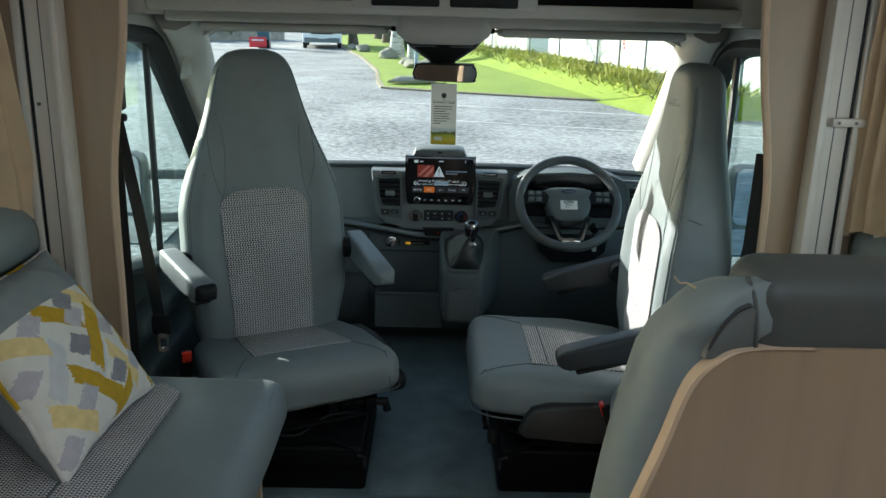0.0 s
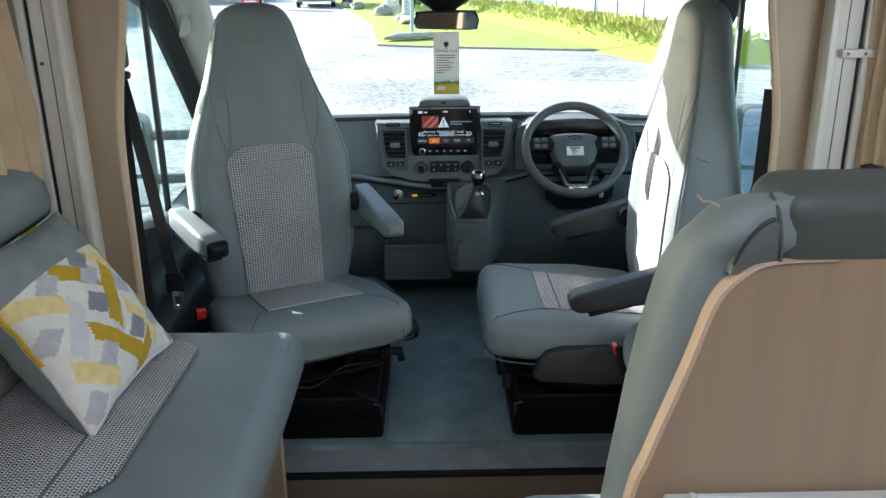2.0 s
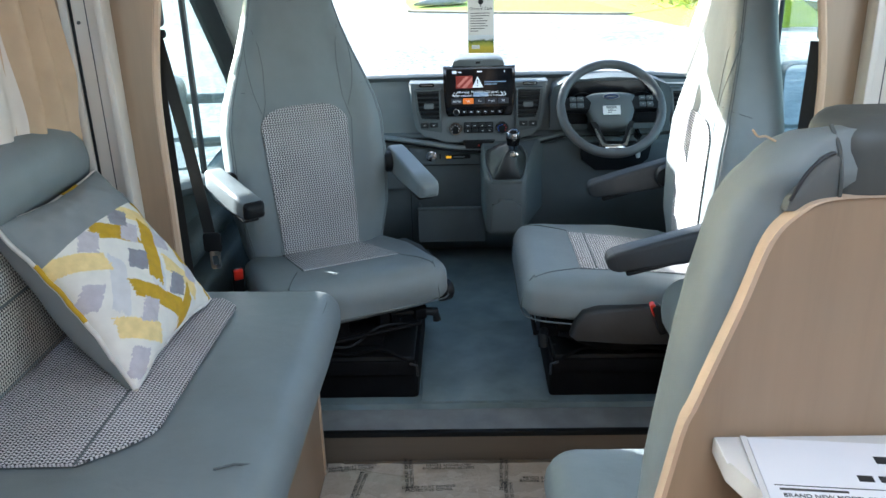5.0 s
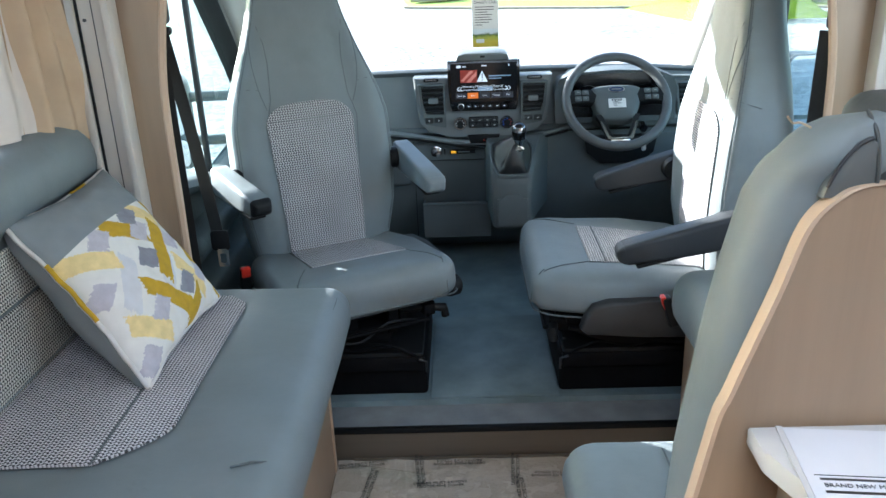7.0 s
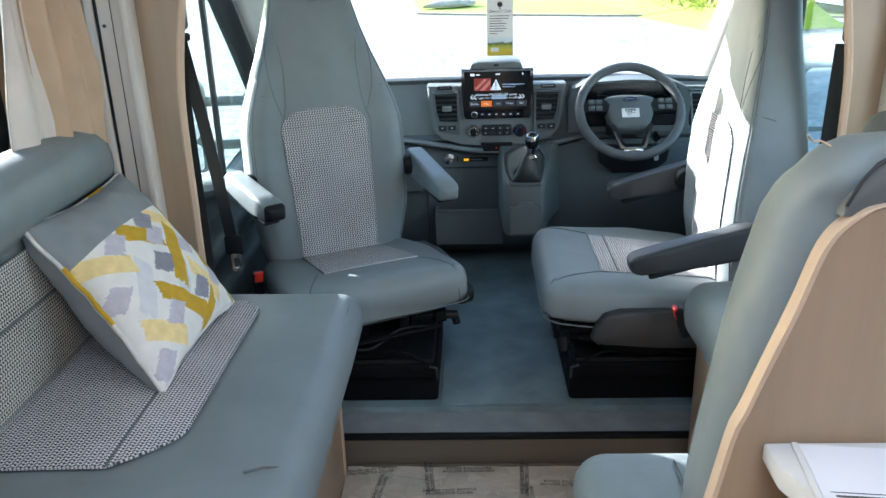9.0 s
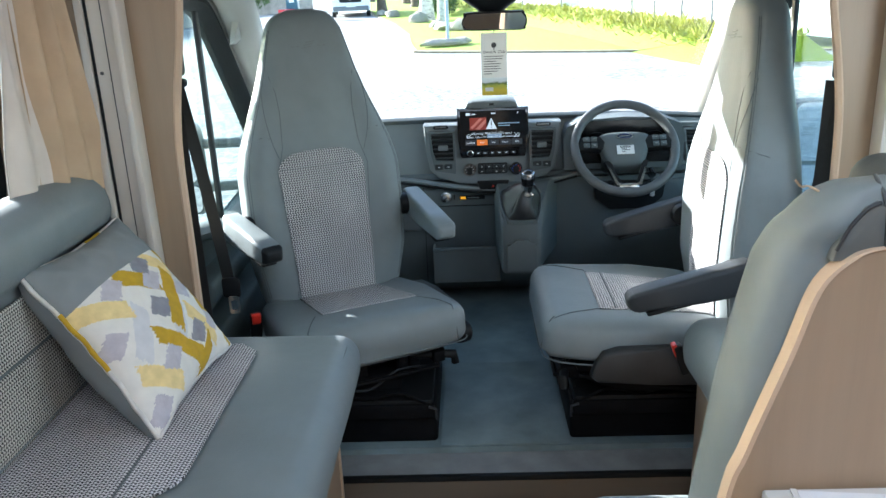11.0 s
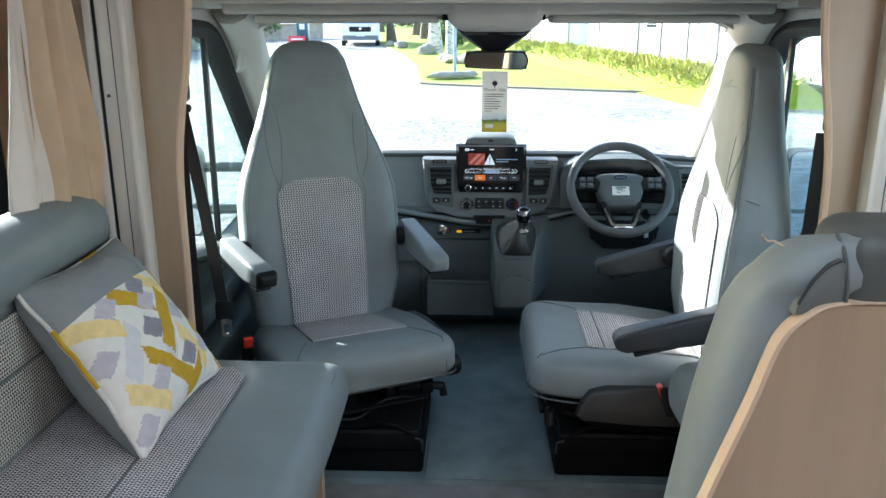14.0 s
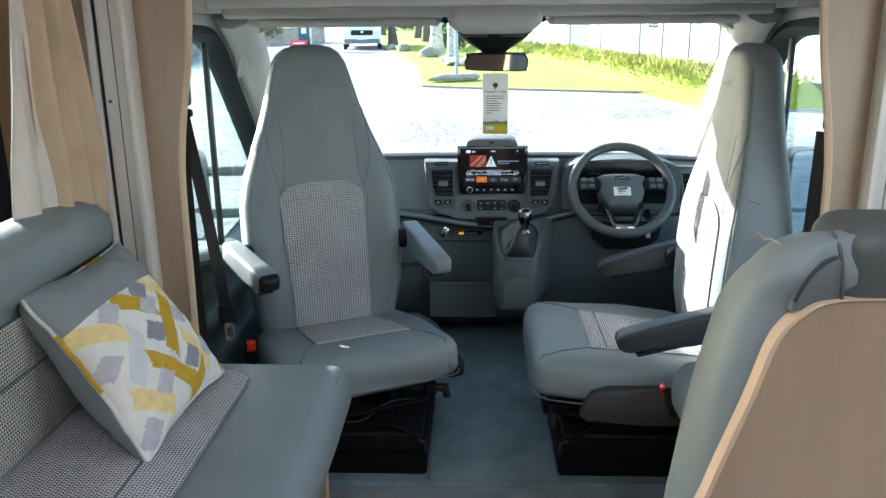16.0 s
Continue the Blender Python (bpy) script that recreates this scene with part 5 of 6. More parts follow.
for y0, y1 in ((0.3, 1.12), (1.14, 1.895)):
    rings = []
    for k in range(15):
        f = k / 14
        y = y0 + (y1 - y0) * f
        e = min(1.0, min(f, 1 - f) * 9 + 0.25) ** 0.5
        prof = [(-1.085, 0.56), (-0.925, 0.565), (-0.918, 0.62), (-0.928, 0.72), (-0.942, 0.82), (-0.935, 0.855), (-0.91, 0.88), (-0.898, 0.92), (-0.908, 0.965), (-0.94, 0.99), (-0.98, 0.996), (-1.04, 0.98), (-1.09, 0.92), (-1.09, 0.7)]
        prof = smooth([(x, z, 0) for x, z in prof], 2, True)
        rings.append([Vector((-1.05 + (p.x + 1.05) * (0.75 + 0.25 * e), y, 0.74 + (p.y - 0.74) * (0.9 + 0.1 * e) - 0.024 * (1 - e))) for p in prof])
    body = part("back_cushion", loft(rings), M["vinyl"], bk, "grey rolled-top back cushion", 80)
    def wv(u, v, y0=y0, y1=y1):
        z = 0.58 + 0.255 * v
        x = float(np.interp(z, [0.56, 0.62, 0.72, 0.82, 0.855], [-0.923, -0.918, -0.928, -0.942, -0.935])) + 0.006
        y = y0 + 0.03 + (y1 - y0 - 0.06) * u
        return Vector((x, y, z))
    part("woven_panel", grid(wv, 12, 8, 0.003), M["weave_yz"], body, "beige-grey zigzag woven cloth", 80)
    part("seam", tube([(-0.916, y0 + 0.03 + (y1 - y0 - 0.06) * k / 8, 0.735) for k in range(9)], 0.003, 5), M["stitch"], body)

# scatter cushion with zigzag chevrons
PIL = thing("scatter_cushion", "grey scatter cushion with mustard and cream chevron print", "cushion")
c_top, c_l, c_r, c_b = Vector((-0.908, 1.887, 0.873)), Vector((-0.926, 1.487, 0.878)), Vector((-0.649, 1.79, 0.587)), Vector((-0.672, 1.393, 0.583))
PILN = (c_r - c_l).cross(c_top - c_b).normalized()
if PILN.x < 0:
    PILN = -PILN


def pillow(u, v, side):
    """u from the left to the right edge, v from the bottom to the top."""
    p = (c_b.lerp(c_r, u)).lerp(c_l.lerp(c_top, u), v)
    e = (1 - abs(2 * u - 1) ** 2.4) * (1 - abs(2 * v - 1) ** 2.4)
    pinch = 0.03 * ((abs(2 * u - 1) ** 2) * (1 - abs(2 * v - 1) ** 2) + (abs(2 * v - 1) ** 2) * (1 - abs(2 * u - 1) ** 2))
    mid = (c_b + c_l + c_r + c_top) / 4
    return p + (mid - p) * (pinch * 2.6 + 0.014 * noise.noise(Vector((u * 6, v * 6, 4.0)))) + PILN * side * ((0.068 if side > 0 else 0.095) * max(e, 0) ** (0.55 if side > 0 else 0.35) + 0.004) + PILN * (0.006 * noise.noise(Vector((u * 5, v * 5, side))) + 0.003 * noise.noise(Vector((u * 13, v * 13, side))))


chev = {"cream": grained("print_cream", (0.74, 0.70, 0.64), 0.9, 0.05, 0.03, 0.0009, 0.0004), "mustard": grained("print_mustard", (0.5, 0.305, 0.015), 0.9, 0.12, 0.02, 0.0009, 0.0004), "sand": grained("print_sand", (0.78, 0.60, 0.27), 0.9, 0.1, 0.02, 0.0009, 0.0004), "grey": grained("print_grey", (0.26, 0.25, 0.28), 0.9, 0.12, 0.02, 0.0009, 0.0004), "lilac": grained("print_lilac", (0.5, 0.46, 0.49), 0.9, 0.1, 0.02, 0.0009, 0.0004), "pale": grained("print_pale_grey", (0.62, 0.6, 0.6), 0.9, 0.05, 0.02, 0.0009, 0.0004), "cloth": grained("pillow_grey", (0.235, 0.25, 0.255), 0.9, 0.06, 0.05, 0.0009, 0.0004)}
NAMES = list(chev)
NP = 150
# printed bars: two ends, half width, colour
BARS = [(0.30, 0.0, 0.60, 0.26, "mustard"), (0.74, 0.21, 0.47, 0.59, "mustard"), (0.87, 0.0, 0.99, 0.23, "mustard"), (1.02, 0.25, 0.97, 0.58, "mustard"), (0.87, 0.51, 1.0, 0.86, "mustard"), (0.27, 0.51, 0.59, 0.91, "mustard"), (0.74, 0.84, 0.53, 0.98, "mustard"), (1.03, 0.88, 0.97, 0.99, "mustard"), (-0.02, 0.02, 0.27, 0.27, "sand"), (0.06, 0.65, 0.31, 0.91, "sand"), (0.59, -0.02, 0.82, 0.22, "sand"), (0.63, 0.53, 0.82, 0.88, "sand"), (0.33, 0.28, 0.12, 0.6, "pale"), (0.95, 0.1, 0.7, 0.36, "pale"), (0.6, 0.42, 0.42, 0.72, "pale")]
DOTS = [(0.57, 0.06, "grey"), (0.46, 0.39, "grey"), (0.63, 0.73, "grey"), (0.95, 0.37, "grey"), (0.05, 0.38, "lilac"), (0.30, 0.72, "lilac"), (0.86, 0.74, "lilac"), (0.25, 0.08, "lilac"), (0.56, 0.2, "lilac"), (0.76, 0.4, "lilac"), (0.08, 0.92, "lilac")]


def print_at(s, w):
    """Colour of the printed cloth: slanting bars with ragged ends, and small squares."""
    jag = 0.011 * noise.noise(Vector((s * 70, w * 70, 1.0)))
    for s0, w0, k in DOTS:
        if abs(s - s0 + w - w0) / 2 < 0.05 + jag and abs(s - s0 - w + w0) / 2 < 0.052 + jag * 0.5:
            return k
    for s0, w0, s1, w1, k in BARS:
        d, p = Vector((s1 - s0, w1 - w0)), Vector((s - s0, w - w0))
        length = d.length
        d.normalize()
        across = p.x * d.y - p.y * d.x
        run = p.dot(d) + across * (0.7 if d.x > 0 else -0.7)
        if -jag * 1.6 < run < length + jag * 1.6 and abs(across) < 0.058 + jag * 0.25:
            return k
    return "cream"


bm = bmesh.new()
for side in (1, -1):
    rows = [[bm.verts.new(pillow(i / NP, j / NP, side)) for i in range(NP + 1)] for j in range(NP + 1)]
    for j in range(NP):
        for i in range(NP):
            f = bm.faces.new((rows[j][i], rows[j][i + 1], rows[j + 1][i + 1], rows[j + 1][i]))
            u, v = (i + 0.5) / NP, (j + 0.5) / NP
            kind = "cloth"
            if side > 0 and v < 0.72:
                kind = print_at(u, 1 - v / 0.72)
            f.material_index = NAMES.index(kind)
bmesh.ops.remove_doubles(bm, verts=bm.verts, dist=0.0005)
part("cover", bm, [chev[n] for n in NAMES], PIL, "grey cloth with a printed chevron panel", 80)
rim = [pillow(k / 24, 0, 0) for k in range(24)] + [pillow(1, k / 24, 0) for k in range(24)] + [pillow(1 - k / 24, 1, 0) for k in range(24)] + [pillow(0, 1 - k / 24, 0) for k in range(25)]
part("piping", tube(rim, 0.005, 8), grained("piping_cream", (0.66, 0.62, 0.58), 0.85, 0.1, 0.02), PIL, "cream and mustard piping", 80)
part("piping_accent", tube([p + PILN * 0.002 for p in rim[78:88]], 0.0056, 8), chev["mustard"], PIL)
part("piping_accent", tube([p + PILN * 0.002 for p in rim[54:59]], 0.0056, 8), chev["mustard"], PIL)

# curtains
def curtain(side, y_lo, y_hi):
    cu = thing("curtain", "cream lined curtain gathered beside the window", "curtain", group="lounge curtains")
    def sheet(ya, yb, waves, depth, x, tip):
        def fn(u, v):
            z = 1.62 - (1.62 - 0.955 - tip(u)) * v
            gather = 0.1 + 0.9 * v
            y = yb + (ya - yb) * ((1 - u) * gather if yb > ya else u)
            y += 0.01 * math.sin(v * 5 + u * 4)
            xx = x + depth * math.sin(u * waves * 6.283 + 0.6 * v) * (0.6 + 0.4 * v) + 0.01 * noise.noise(Vector((u * 3, v * 3, x)))
            return Vector((side * xx, y, z))
        return grid(fn, 60, 24, 0.002)
    part("lining_fold", sheet(y_lo, y_lo + 0.13, 1.6, 0.009, 0.972, lambda u: 0.0), M["lining"], cu, "white lining fold", 80)
    def face(u, v):
        z = 1.62 - (1.62 - 0.958 - 0.012 * math.sin(u * 5)) * v
        left, right = y_lo + 0.115, y_lo + 0.15 + (y_hi - y_lo - 0.15) * min(1, 0.25 + 0.75 * ((1.62 - z) / 0.62) ** 1.15)
        y = left + (right - left) * u
        xx = 0.965 + 0.016 * math.sin(u * 2.6 * 6.283 + v) * (1 - 0.5 * u) - 0.045 * u + 0.008 * noise.noise(Vector((u * 4, v * 2, 3)))
        return Vector((side * xx, y, z))
    part("face_fold", grid(face, 60, 24, 0.002), M["curtain"], cu, "cream face cloth", 80)
    part("heading", box((min(side * 0.945, side * 1.0), y_lo - 0.02, 1.60), (max(side * 0.945, side * 1.0), y_hi - 0.1, 1.65), 0.01), M["curtain"], cu)
    return cu


curtain(-1, 1.605, 1.905)
curtain(1, 1.70, 1.905)

# right side: bench end and forward-facing travel seat
bench = thing("side_bench", "short grey cushioned bench on a pale wood base", "bench")
part("base", box((0.47, 1.44, 0.0), (1.09, 1.925, 0.42), 0.004), M["wood"], bench, "pale birch plinth")
part("seat_cushion", pad(0.425, 1.04, 1.42, 1.945, 0.425, 0.575, 0.06, 0.01), M["vinyl"], bench, "grey leather-cloth cushion", 80)
rings = []
for k in range(13):
    f = k / 12
    e = min(1.0, min(f, 1 - f) * 8 + 0.3) ** 0.5
    prof = smooth([(x, z, 0) for x, z in ((1.085, 0.57), (0.975, 0.575), (0.968, 0.70), (0.985, 0.80), (0.955, 0.87), (0.955, 0.945), (1.0, 0.972), (1.06, 0.965), (1.09, 0.9))], 3, True)
    rings.append([Vector((1.05 + (p.x - 1.05) * (0.75 + 0.25 * e), 1.44 + 0.49 * f, 0.77 + (p.y - 0.77) * (0.9 + 0.1 * e))) for p in prof])
part("back_cushion", loft(rings), M["vinyl"], bench, "grey rolled-top back cushion", 80)

trav = thing("travel_seat", "forward-facing grey travel seat with a birch back panel", "seat")
NEAR = Matrix.Translation((0.0014, 0.015, 0.274)) @ Matrix.Scale(0.8, 4)
trav.matrix_basis = NEAR
LOW = -0.3425
P_Y = 0.842
pan = smooth([(0.085, LOW, 0), (0.105, 0.42, 0), (0.158, 0.80, 0), (0.179, 0.882, 0), (0.214, 0.99, 0), (0.235, 1.06, 0), (0.26, 1.09, 0), (0.287, 1.102, 0), (0.352, 1.104, 0)], 5)
pan = [(p.x, p.y) for p in pan] + [(0.88, 1.104), (0.92, 1.09), (0.95, 1.01), (0.98, 0.9), (1.05, 0.4), (1.06, LOW)]
part("back_panel", prism(pan, P_Y, P_Y + 0.018, 1, None, 0.0015, 1), M["wood"], trav, "pale birch back panel")
edge = [Vector((x, P_Y + 0.008, z)) for x, z in pan[:-1]]
part("panel_edging", loft([[p + Vector((dx, dy, 0)) for dx, dy in ((-0.003, -0.0095), (0.002, -0.0105), (0.002, 0.012), (-0.003, 0.011))] for p in edge[:len(edge) - 5]]), M["wood_edge"], trav, "lighter wood edging")
BO = [(0.42, 0.135, 0.12), (0.6, 0.145, 0.125), (0.75, 0.154, 0.125), (0.844, 0.165, 0.12), (0.96, 0.178, 0.115), (1.069, 0.2, 0.108), (1.11, 0.218, 0.098), (1.138, 0.236, 0.085), (1.158, 0.262, 0.05), (1.166, 0.3, 0.02)]
rings = []
for z in np.concatenate([np.linspace(0.42, 1.05, 11), np.linspace(1.07, 1.166, 9)]):
    xl, th = interp(BO, z)
    y0 = P_Y + 0.02
    top = max(0, (z - 1.1) / 0.07)
    rings.append([Vector((x, y - 0.02 * min(1, top * 3) * (1 - top), z)) for x, y in rounded(xl, y0, 1.03 - (xl - 0.15) * 0.5, y0 + th * 1.05, min(0.045, th * 0.4), 5)])
tb = part("backrest", loft(rings), M["vinyl"], trav, "grey leather-cloth backrest", 80)
part("top_roll", box((0.294, P_Y + 0.005, 1.06), (0.93, P_Y + 0.118, 1.176), 0.03, 4), M["vinyl_dark"], tb, "dark grey headrest roll", 80)
GUS = [(0.247, 1.088), (0.249, 1.1), (0.26, 1.124), (0.274, 1.141), (0.286, 1.147), (0.294, 1.14), (0.296, 1.088)]
part("gusset", prism(GUS, P_Y + 0.006, P_Y + 0.04, 1, None, 0.003), vinyl("vinyl_mid_grey", (0.12, 0.13, 0.128)), tb, "darker corner gusset")
part("seam", tube(smooth([(x, P_Y + 0.005, z) for x, z in GUS[1:5]], 5), 0.0018, 6), M["ink"], tb)
part("seam", tube(smooth([(0.296, P_Y + 0.006, 1.088), (0.295, P_Y + 0.005, 1.12), (0.292, P_Y + 0.012, 1.15), (0.289, P_Y + 0.03, 1.168)], 5), 0.002, 6), M["vinyl_dark"], tb)
part("loose_thread", tube(smooth([(0.246, P_Y + 0.05, 1.148), (0.236, P_Y + 0.052, 1.153), (0.23, P_Y + 0.055, 1.152), (0.222, P_Y + 0.05, 1.16)], 4), 0.0012, 5), M["curtain"], tb, "loose beige threads")
part("seat_base", box((0.2, 0.87, LOW), (1.3, 1.49, 0.24), 0.004), M["wood"], trav, "pale birch seat box")
part("seat_cushion", pad(0.09, 1.32, 0.93, 1.54, 0.235, 0.364, 0.062, 0.008), M["vinyl"], trav, "grey leather-cloth cushion", 80)
part("seam", tube([(0.285, 1.10, 0.367), (0.285, 1.3, 0.3685), (0.285, 1.46, 0.368), (0.285, 1.51, 0.354), (0.286, 1.54, 0.31)], 0.002, 6), M["stitch"], trav)

# table end with a price sheet
table = thing("worktop", "white-topped cupboard end beside the travel seat", "worktop")
table.matrix_basis = NEAR
part("carcass", box((0.235, 0.35, LOW), (1.3, 0.838, 0.812), 0.003), M["wood"], table, "pale birch carcass")
top = [(0.197, 0.8385), (0.196, 0.79), (0.235, 0.70), (0.29, 0.35), (1.3, 0.35), (1.3, 0.8385)]
part("top", prism(top, 0.816, 0.84, 2, None, 0.004), M["white_plastic"], table, "white worktop")
sheet = thing("price_sheet", "printed white information sheet lying on the worktop", "paper", NEAR @ pose(0.32, 0.685, 0.8415, 0, 0, -6))
part("sheet", box((-0.105, -0.148, 0), (0.105, 0.135, 0.0012)), M["paper"], sheet)
part("sleeve_edge", box((-0.112, -0.15, 0.0), (-0.106, 0.137, 0.0022)), M["white_plastic"], sheet)
for w, x, z, h in ((0.075, 0.05, 0.105, 0.012), (0.08, 0.026, 0.073, 0.0095)):
    for k in range(4):
        part("heading_bar", box((x - w / 2 + k * w / 4, z - h / 2, 0.0012), (x - w / 2 + (k + 0.72) * w / 4, z + h / 2, 0.0017)), M["ink"], sheet)
part("text_bar", box((-0.093, 0.0485, 0.0012), (-0.03, 0.0515, 0.0016)), M["steel"], sheet)
part("rule", box((-0.0965, 0.0555, 0.0012), (0.1, 0.0564, 0.0016)), M["ink"], sheet)
lettering("BRAND NEW MODEL FOR", 0.0078, M["ink"], sheet, pose(-0.046, 0.0405, 0.0015), "lettering", 0.0002)
for i in range(9):
    part("text_bar", box((-0.093, 0.029 - 0.0125 * i, 0.0012), (0.02 + 0.06 * ((i * 37) % 10) / 10, 0.0325 - 0.0125 * i, 0.0016)), M["steel"], sheet)

# protective film on the floor
film_n = Nodes("protective_film", (0.34, 0.3, 0.25), 0.25)
wr = film_n.noise(0.035, 5, (1, 1, 1), 0.7)
film_n.color(film_n.ramp(film_n.noise(0.2, 4), [(0.3, (0.46, 0.4, 0.33)), (0.7, (0.6, 0.53, 0.45))]))
film_n.rough(film_n.noise(0.08, 3), 0.12, 0.4)
film_n.bump(wr, 0.012, 0.8)
film = thing("floor_film", "clear crinkled protective film over the lounge carpet", "floor cover")
part("sheet", grid(lambda u, v: Vector((-0.443 + 1.378 * u, 0.5 + 1.462 * v, 0.006 + 0.004 * noise.noise(Vector((u * 14, v * 14, 0))) + 0.003 * noise.noise(Vector((u * 40, v * 40, 2))))), 70, 70), film_n.mat, film, "", 80)
part("hem", box((-0.40, 1.958, 0.004), (0.9, 1.966, 0.012), 0.002), M["riser"], film)
part("curl", loft([[Vector((-0.40 + 0.2 * k / 8, 1.90 - 0.05 * k / 8 + 0.02 * math.cos(a), 0.022 + 0.012 * math.sin(a))) for a in (0.2, 0.9, 1.6, 2.3, 3.0)] for k in range(9)], caps=False, closed=False), M["glass"], film, "curled film edge")
WORDS = "DEALER MUST REMOVE\nPROTECTIVE COVER"
for x, y, a in ((-0.375, 1.93, 8), (-0.345, 1.845, 82), (-0.215, 1.905, 96), (-0.11, 1.935, 181), (0.04, 1.9, 87), (0.15, 1.875, 178), (-0.16, 1.84, 3), (0.05, 1.8, 92)):
    lettering(WORDS, 0.0135, M["ink"], film, pose(x, y, 0.0135, 0, 0, a), "lettering", 0.0002)

# ---- outside ----
def ground_z(y):
    return -0.62 + 0.009 * (y - 3)


asphalt = Nodes("asphalt_worn", (0.13, 0.13, 0.13), 0.55)
a1, a2 = asphalt.noise(2.6, 8, (1, 1, 1), 0.65), asphalt.noise(0.09, 6, (1, 1, 1), 0.75)
asphalt.color(asphalt.mix(0.5, asphalt.ramp(a1, [(0.38, (0.1, 0.098, 0.094)), (0.5, (0.25, 0.245, 0.235)), (0.62, (0.4, 0.39, 0.37))]), asphalt.ramp(a2, [(0.42, (0.04, 0.04, 0.038)), (0.58, (0.5, 0.49, 0.47))])))
asphalt.rough(a1, 0.6, 0.85)
asphalt.bump(a2, 0.006, 0.4)
R = 1500
bm = bmesh.new()
bm.faces.new([bm.verts.new((x, y, ground_z(y))) for x, y in ((-R, -200), (R, -200), (R, 220), (-R, 220))])
bm.faces.new([bm.verts.new((x, y, z)) for x, y, z in ((-R, 220, ground_z(220)), (R, 220, ground_z(220)), (R, 3000, ground_z(220)), (-R, 3000, ground_z(220)))])
structure("ground", bm, asphalt.mat, "worn grey tarmac yard and access road", "ground")

grass_n = Nodes("grass", (0.1, 0.16, 0.03), 0.8)
grass_n.color(grass_n.mix(0.5, grass_n.ramp(grass_n.noise(1.6, 5), [(0.3, (0.18, 0.26, 0.012)), (0.7, (0.3, 0.37, 0.018))]), grass_n.ramp(grass_n.noise(0.06, 4), [(0.3, (0.09, 0.15, 0.008)), (0.7, (0.32, 0.4, 0.025))])))
grass_n.bump(grass_n.noise(0.05, 4), 0.02, 0.6)
LAWN = [(-1.45, 23.2), (0.5, 22.3), (6, 20.3), (14, 17.5), (30, 14), (60, 40), (40, 110), (-16, 110), (-8.6, 70), (-5.2, 48), (-3.3, 38), (-2.1, 30), (-1.75, 25.5)]
bm = loft([[Vector((x, y, ground_z(y) + dz)) for x, y in LAWN] for dz in (-0.05, 0.05)])
structure("ground_lawn", bm, grass_n.mat, "bright mown grass verge", "lawn")
kerb_mat = grained("kerb_concrete", (0.25, 0.21, 0.13), 0.85, 0.2, 0.2, 0.01, 0.002)
pts = LAWN[8:] + LAWN[:5]
for i, (p, q) in enumerate(zip(pts, pts[1:])):
    d = Vector((q[0] - p[0], q[1] - p[1], 0))
    nrm = Vector((d.y, -d.x, 0)).normalized() * 0.12
    bm = loft([[Vector((x, y, ground_z(y) + dz)) + o for o, dz in ((Vector((0, 0, 0)), -0.05), (nrm, -0.05), (nrm, 0.045), (Vector((0, 0, 0)), 0.06))] for x, y in (p, q)])
    structure("kerb", bm, kerb_mat, "low grey kerb along the grass", "kerb")
bm = bmesh.new()
for (xa, ya), (xb, yb), w in (((-1.2, 19.6), (7.5, 17.2), 0.1), ((-0.2, 16.5), (9, 14.0), 0.08), ((5.5, 13.0), (11.0, 15.2), 0.1)):
    n = Vector((-(yb - ya), xb - xa, 0)).normalized() * w / 2
    bm.faces.new([bm.verts.new(Vector((x, y, ground_z(y) + 0.006)) + o) for x, y, o in ((xa, ya, n), (xa, ya, -n), (xb, yb, -n), (xb, yb, n))])
structure("road_marking", bm, grained("worn_paint", (0.6, 0.6, 0.57), 0.7, 0.2, 0.2), "faded white parking lines", "road marking")

FENCE = [(-1.0, 48.0), (3.3, 34.5), (4.9, 25.5), (5.6, 20.9), (6.4, 17.4)]
BANK = 0.6
bm = loft([[Vector((x + dx, y, ground_z(y) + dz)) for dx, dz in ((-1.6, 0.0), (-0.8, 0.22), (-0.2, BANK), (0.4, BANK), (1.0, 0.15), (1.4, 0.0))] for x, y in FENCE])
structure("ground_bank", bm, grass_n.mat, "low grassy bank below the fence", "grass bank", 80)

# rough grass along the fence, one mass
rng = random.Random(3)
verts, faces = [], []


def along(t):
    t *= len(FENCE) - 1
    i = min(int(t), len(FENCE) - 2)
    f = t - i
    return FENCE[i][0] + (FENCE[i + 1][0] - FENCE[i][0]) * f, FENCE[i][1] + (FENCE[i + 1][1] - FENCE[i][1]) * f


for _ in range(7500):
    t = rng.random()
    x, y = along(t)
    x += rng.gauss(-0.15, 0.35)
    y += rng.gauss(0, 0.3)
    h, w, a = rng.uniform(0.05, 0.12) + 0.25 * rng.random() ** 4, rng.uniform(0.02, 0.05), rng.uniform(0, 6.28)
    z, k = ground_z(y) + BANK - 0.04 - 0.3 * max(0.0, along(t)[0] - x - 0.2), len(verts)
    dx, dy = math.cos(a), math.sin(a)
    lx, ly = rng.uniform(-0.25, 0.25), rng.uniform(-0.25, 0.25)
    verts += [(x - dx * w, y - dy * w, z), (x + dx * w, y + dy * w, z), (x + lx, y + ly, z + h)]
    faces.append((k, k + 1, k + 2))
me = bpy.data.meshes.new("rough_grass")
me.from_pydata(verts, [], faces)
me.materials.append(grained("dry_grass", (0.34, 0.34, 0.07), 0.85, 0.4, 0.6))
tagged(new("rough_grass", me), "tall dry grass and weeds along the fence", "grass", kind="stuff")

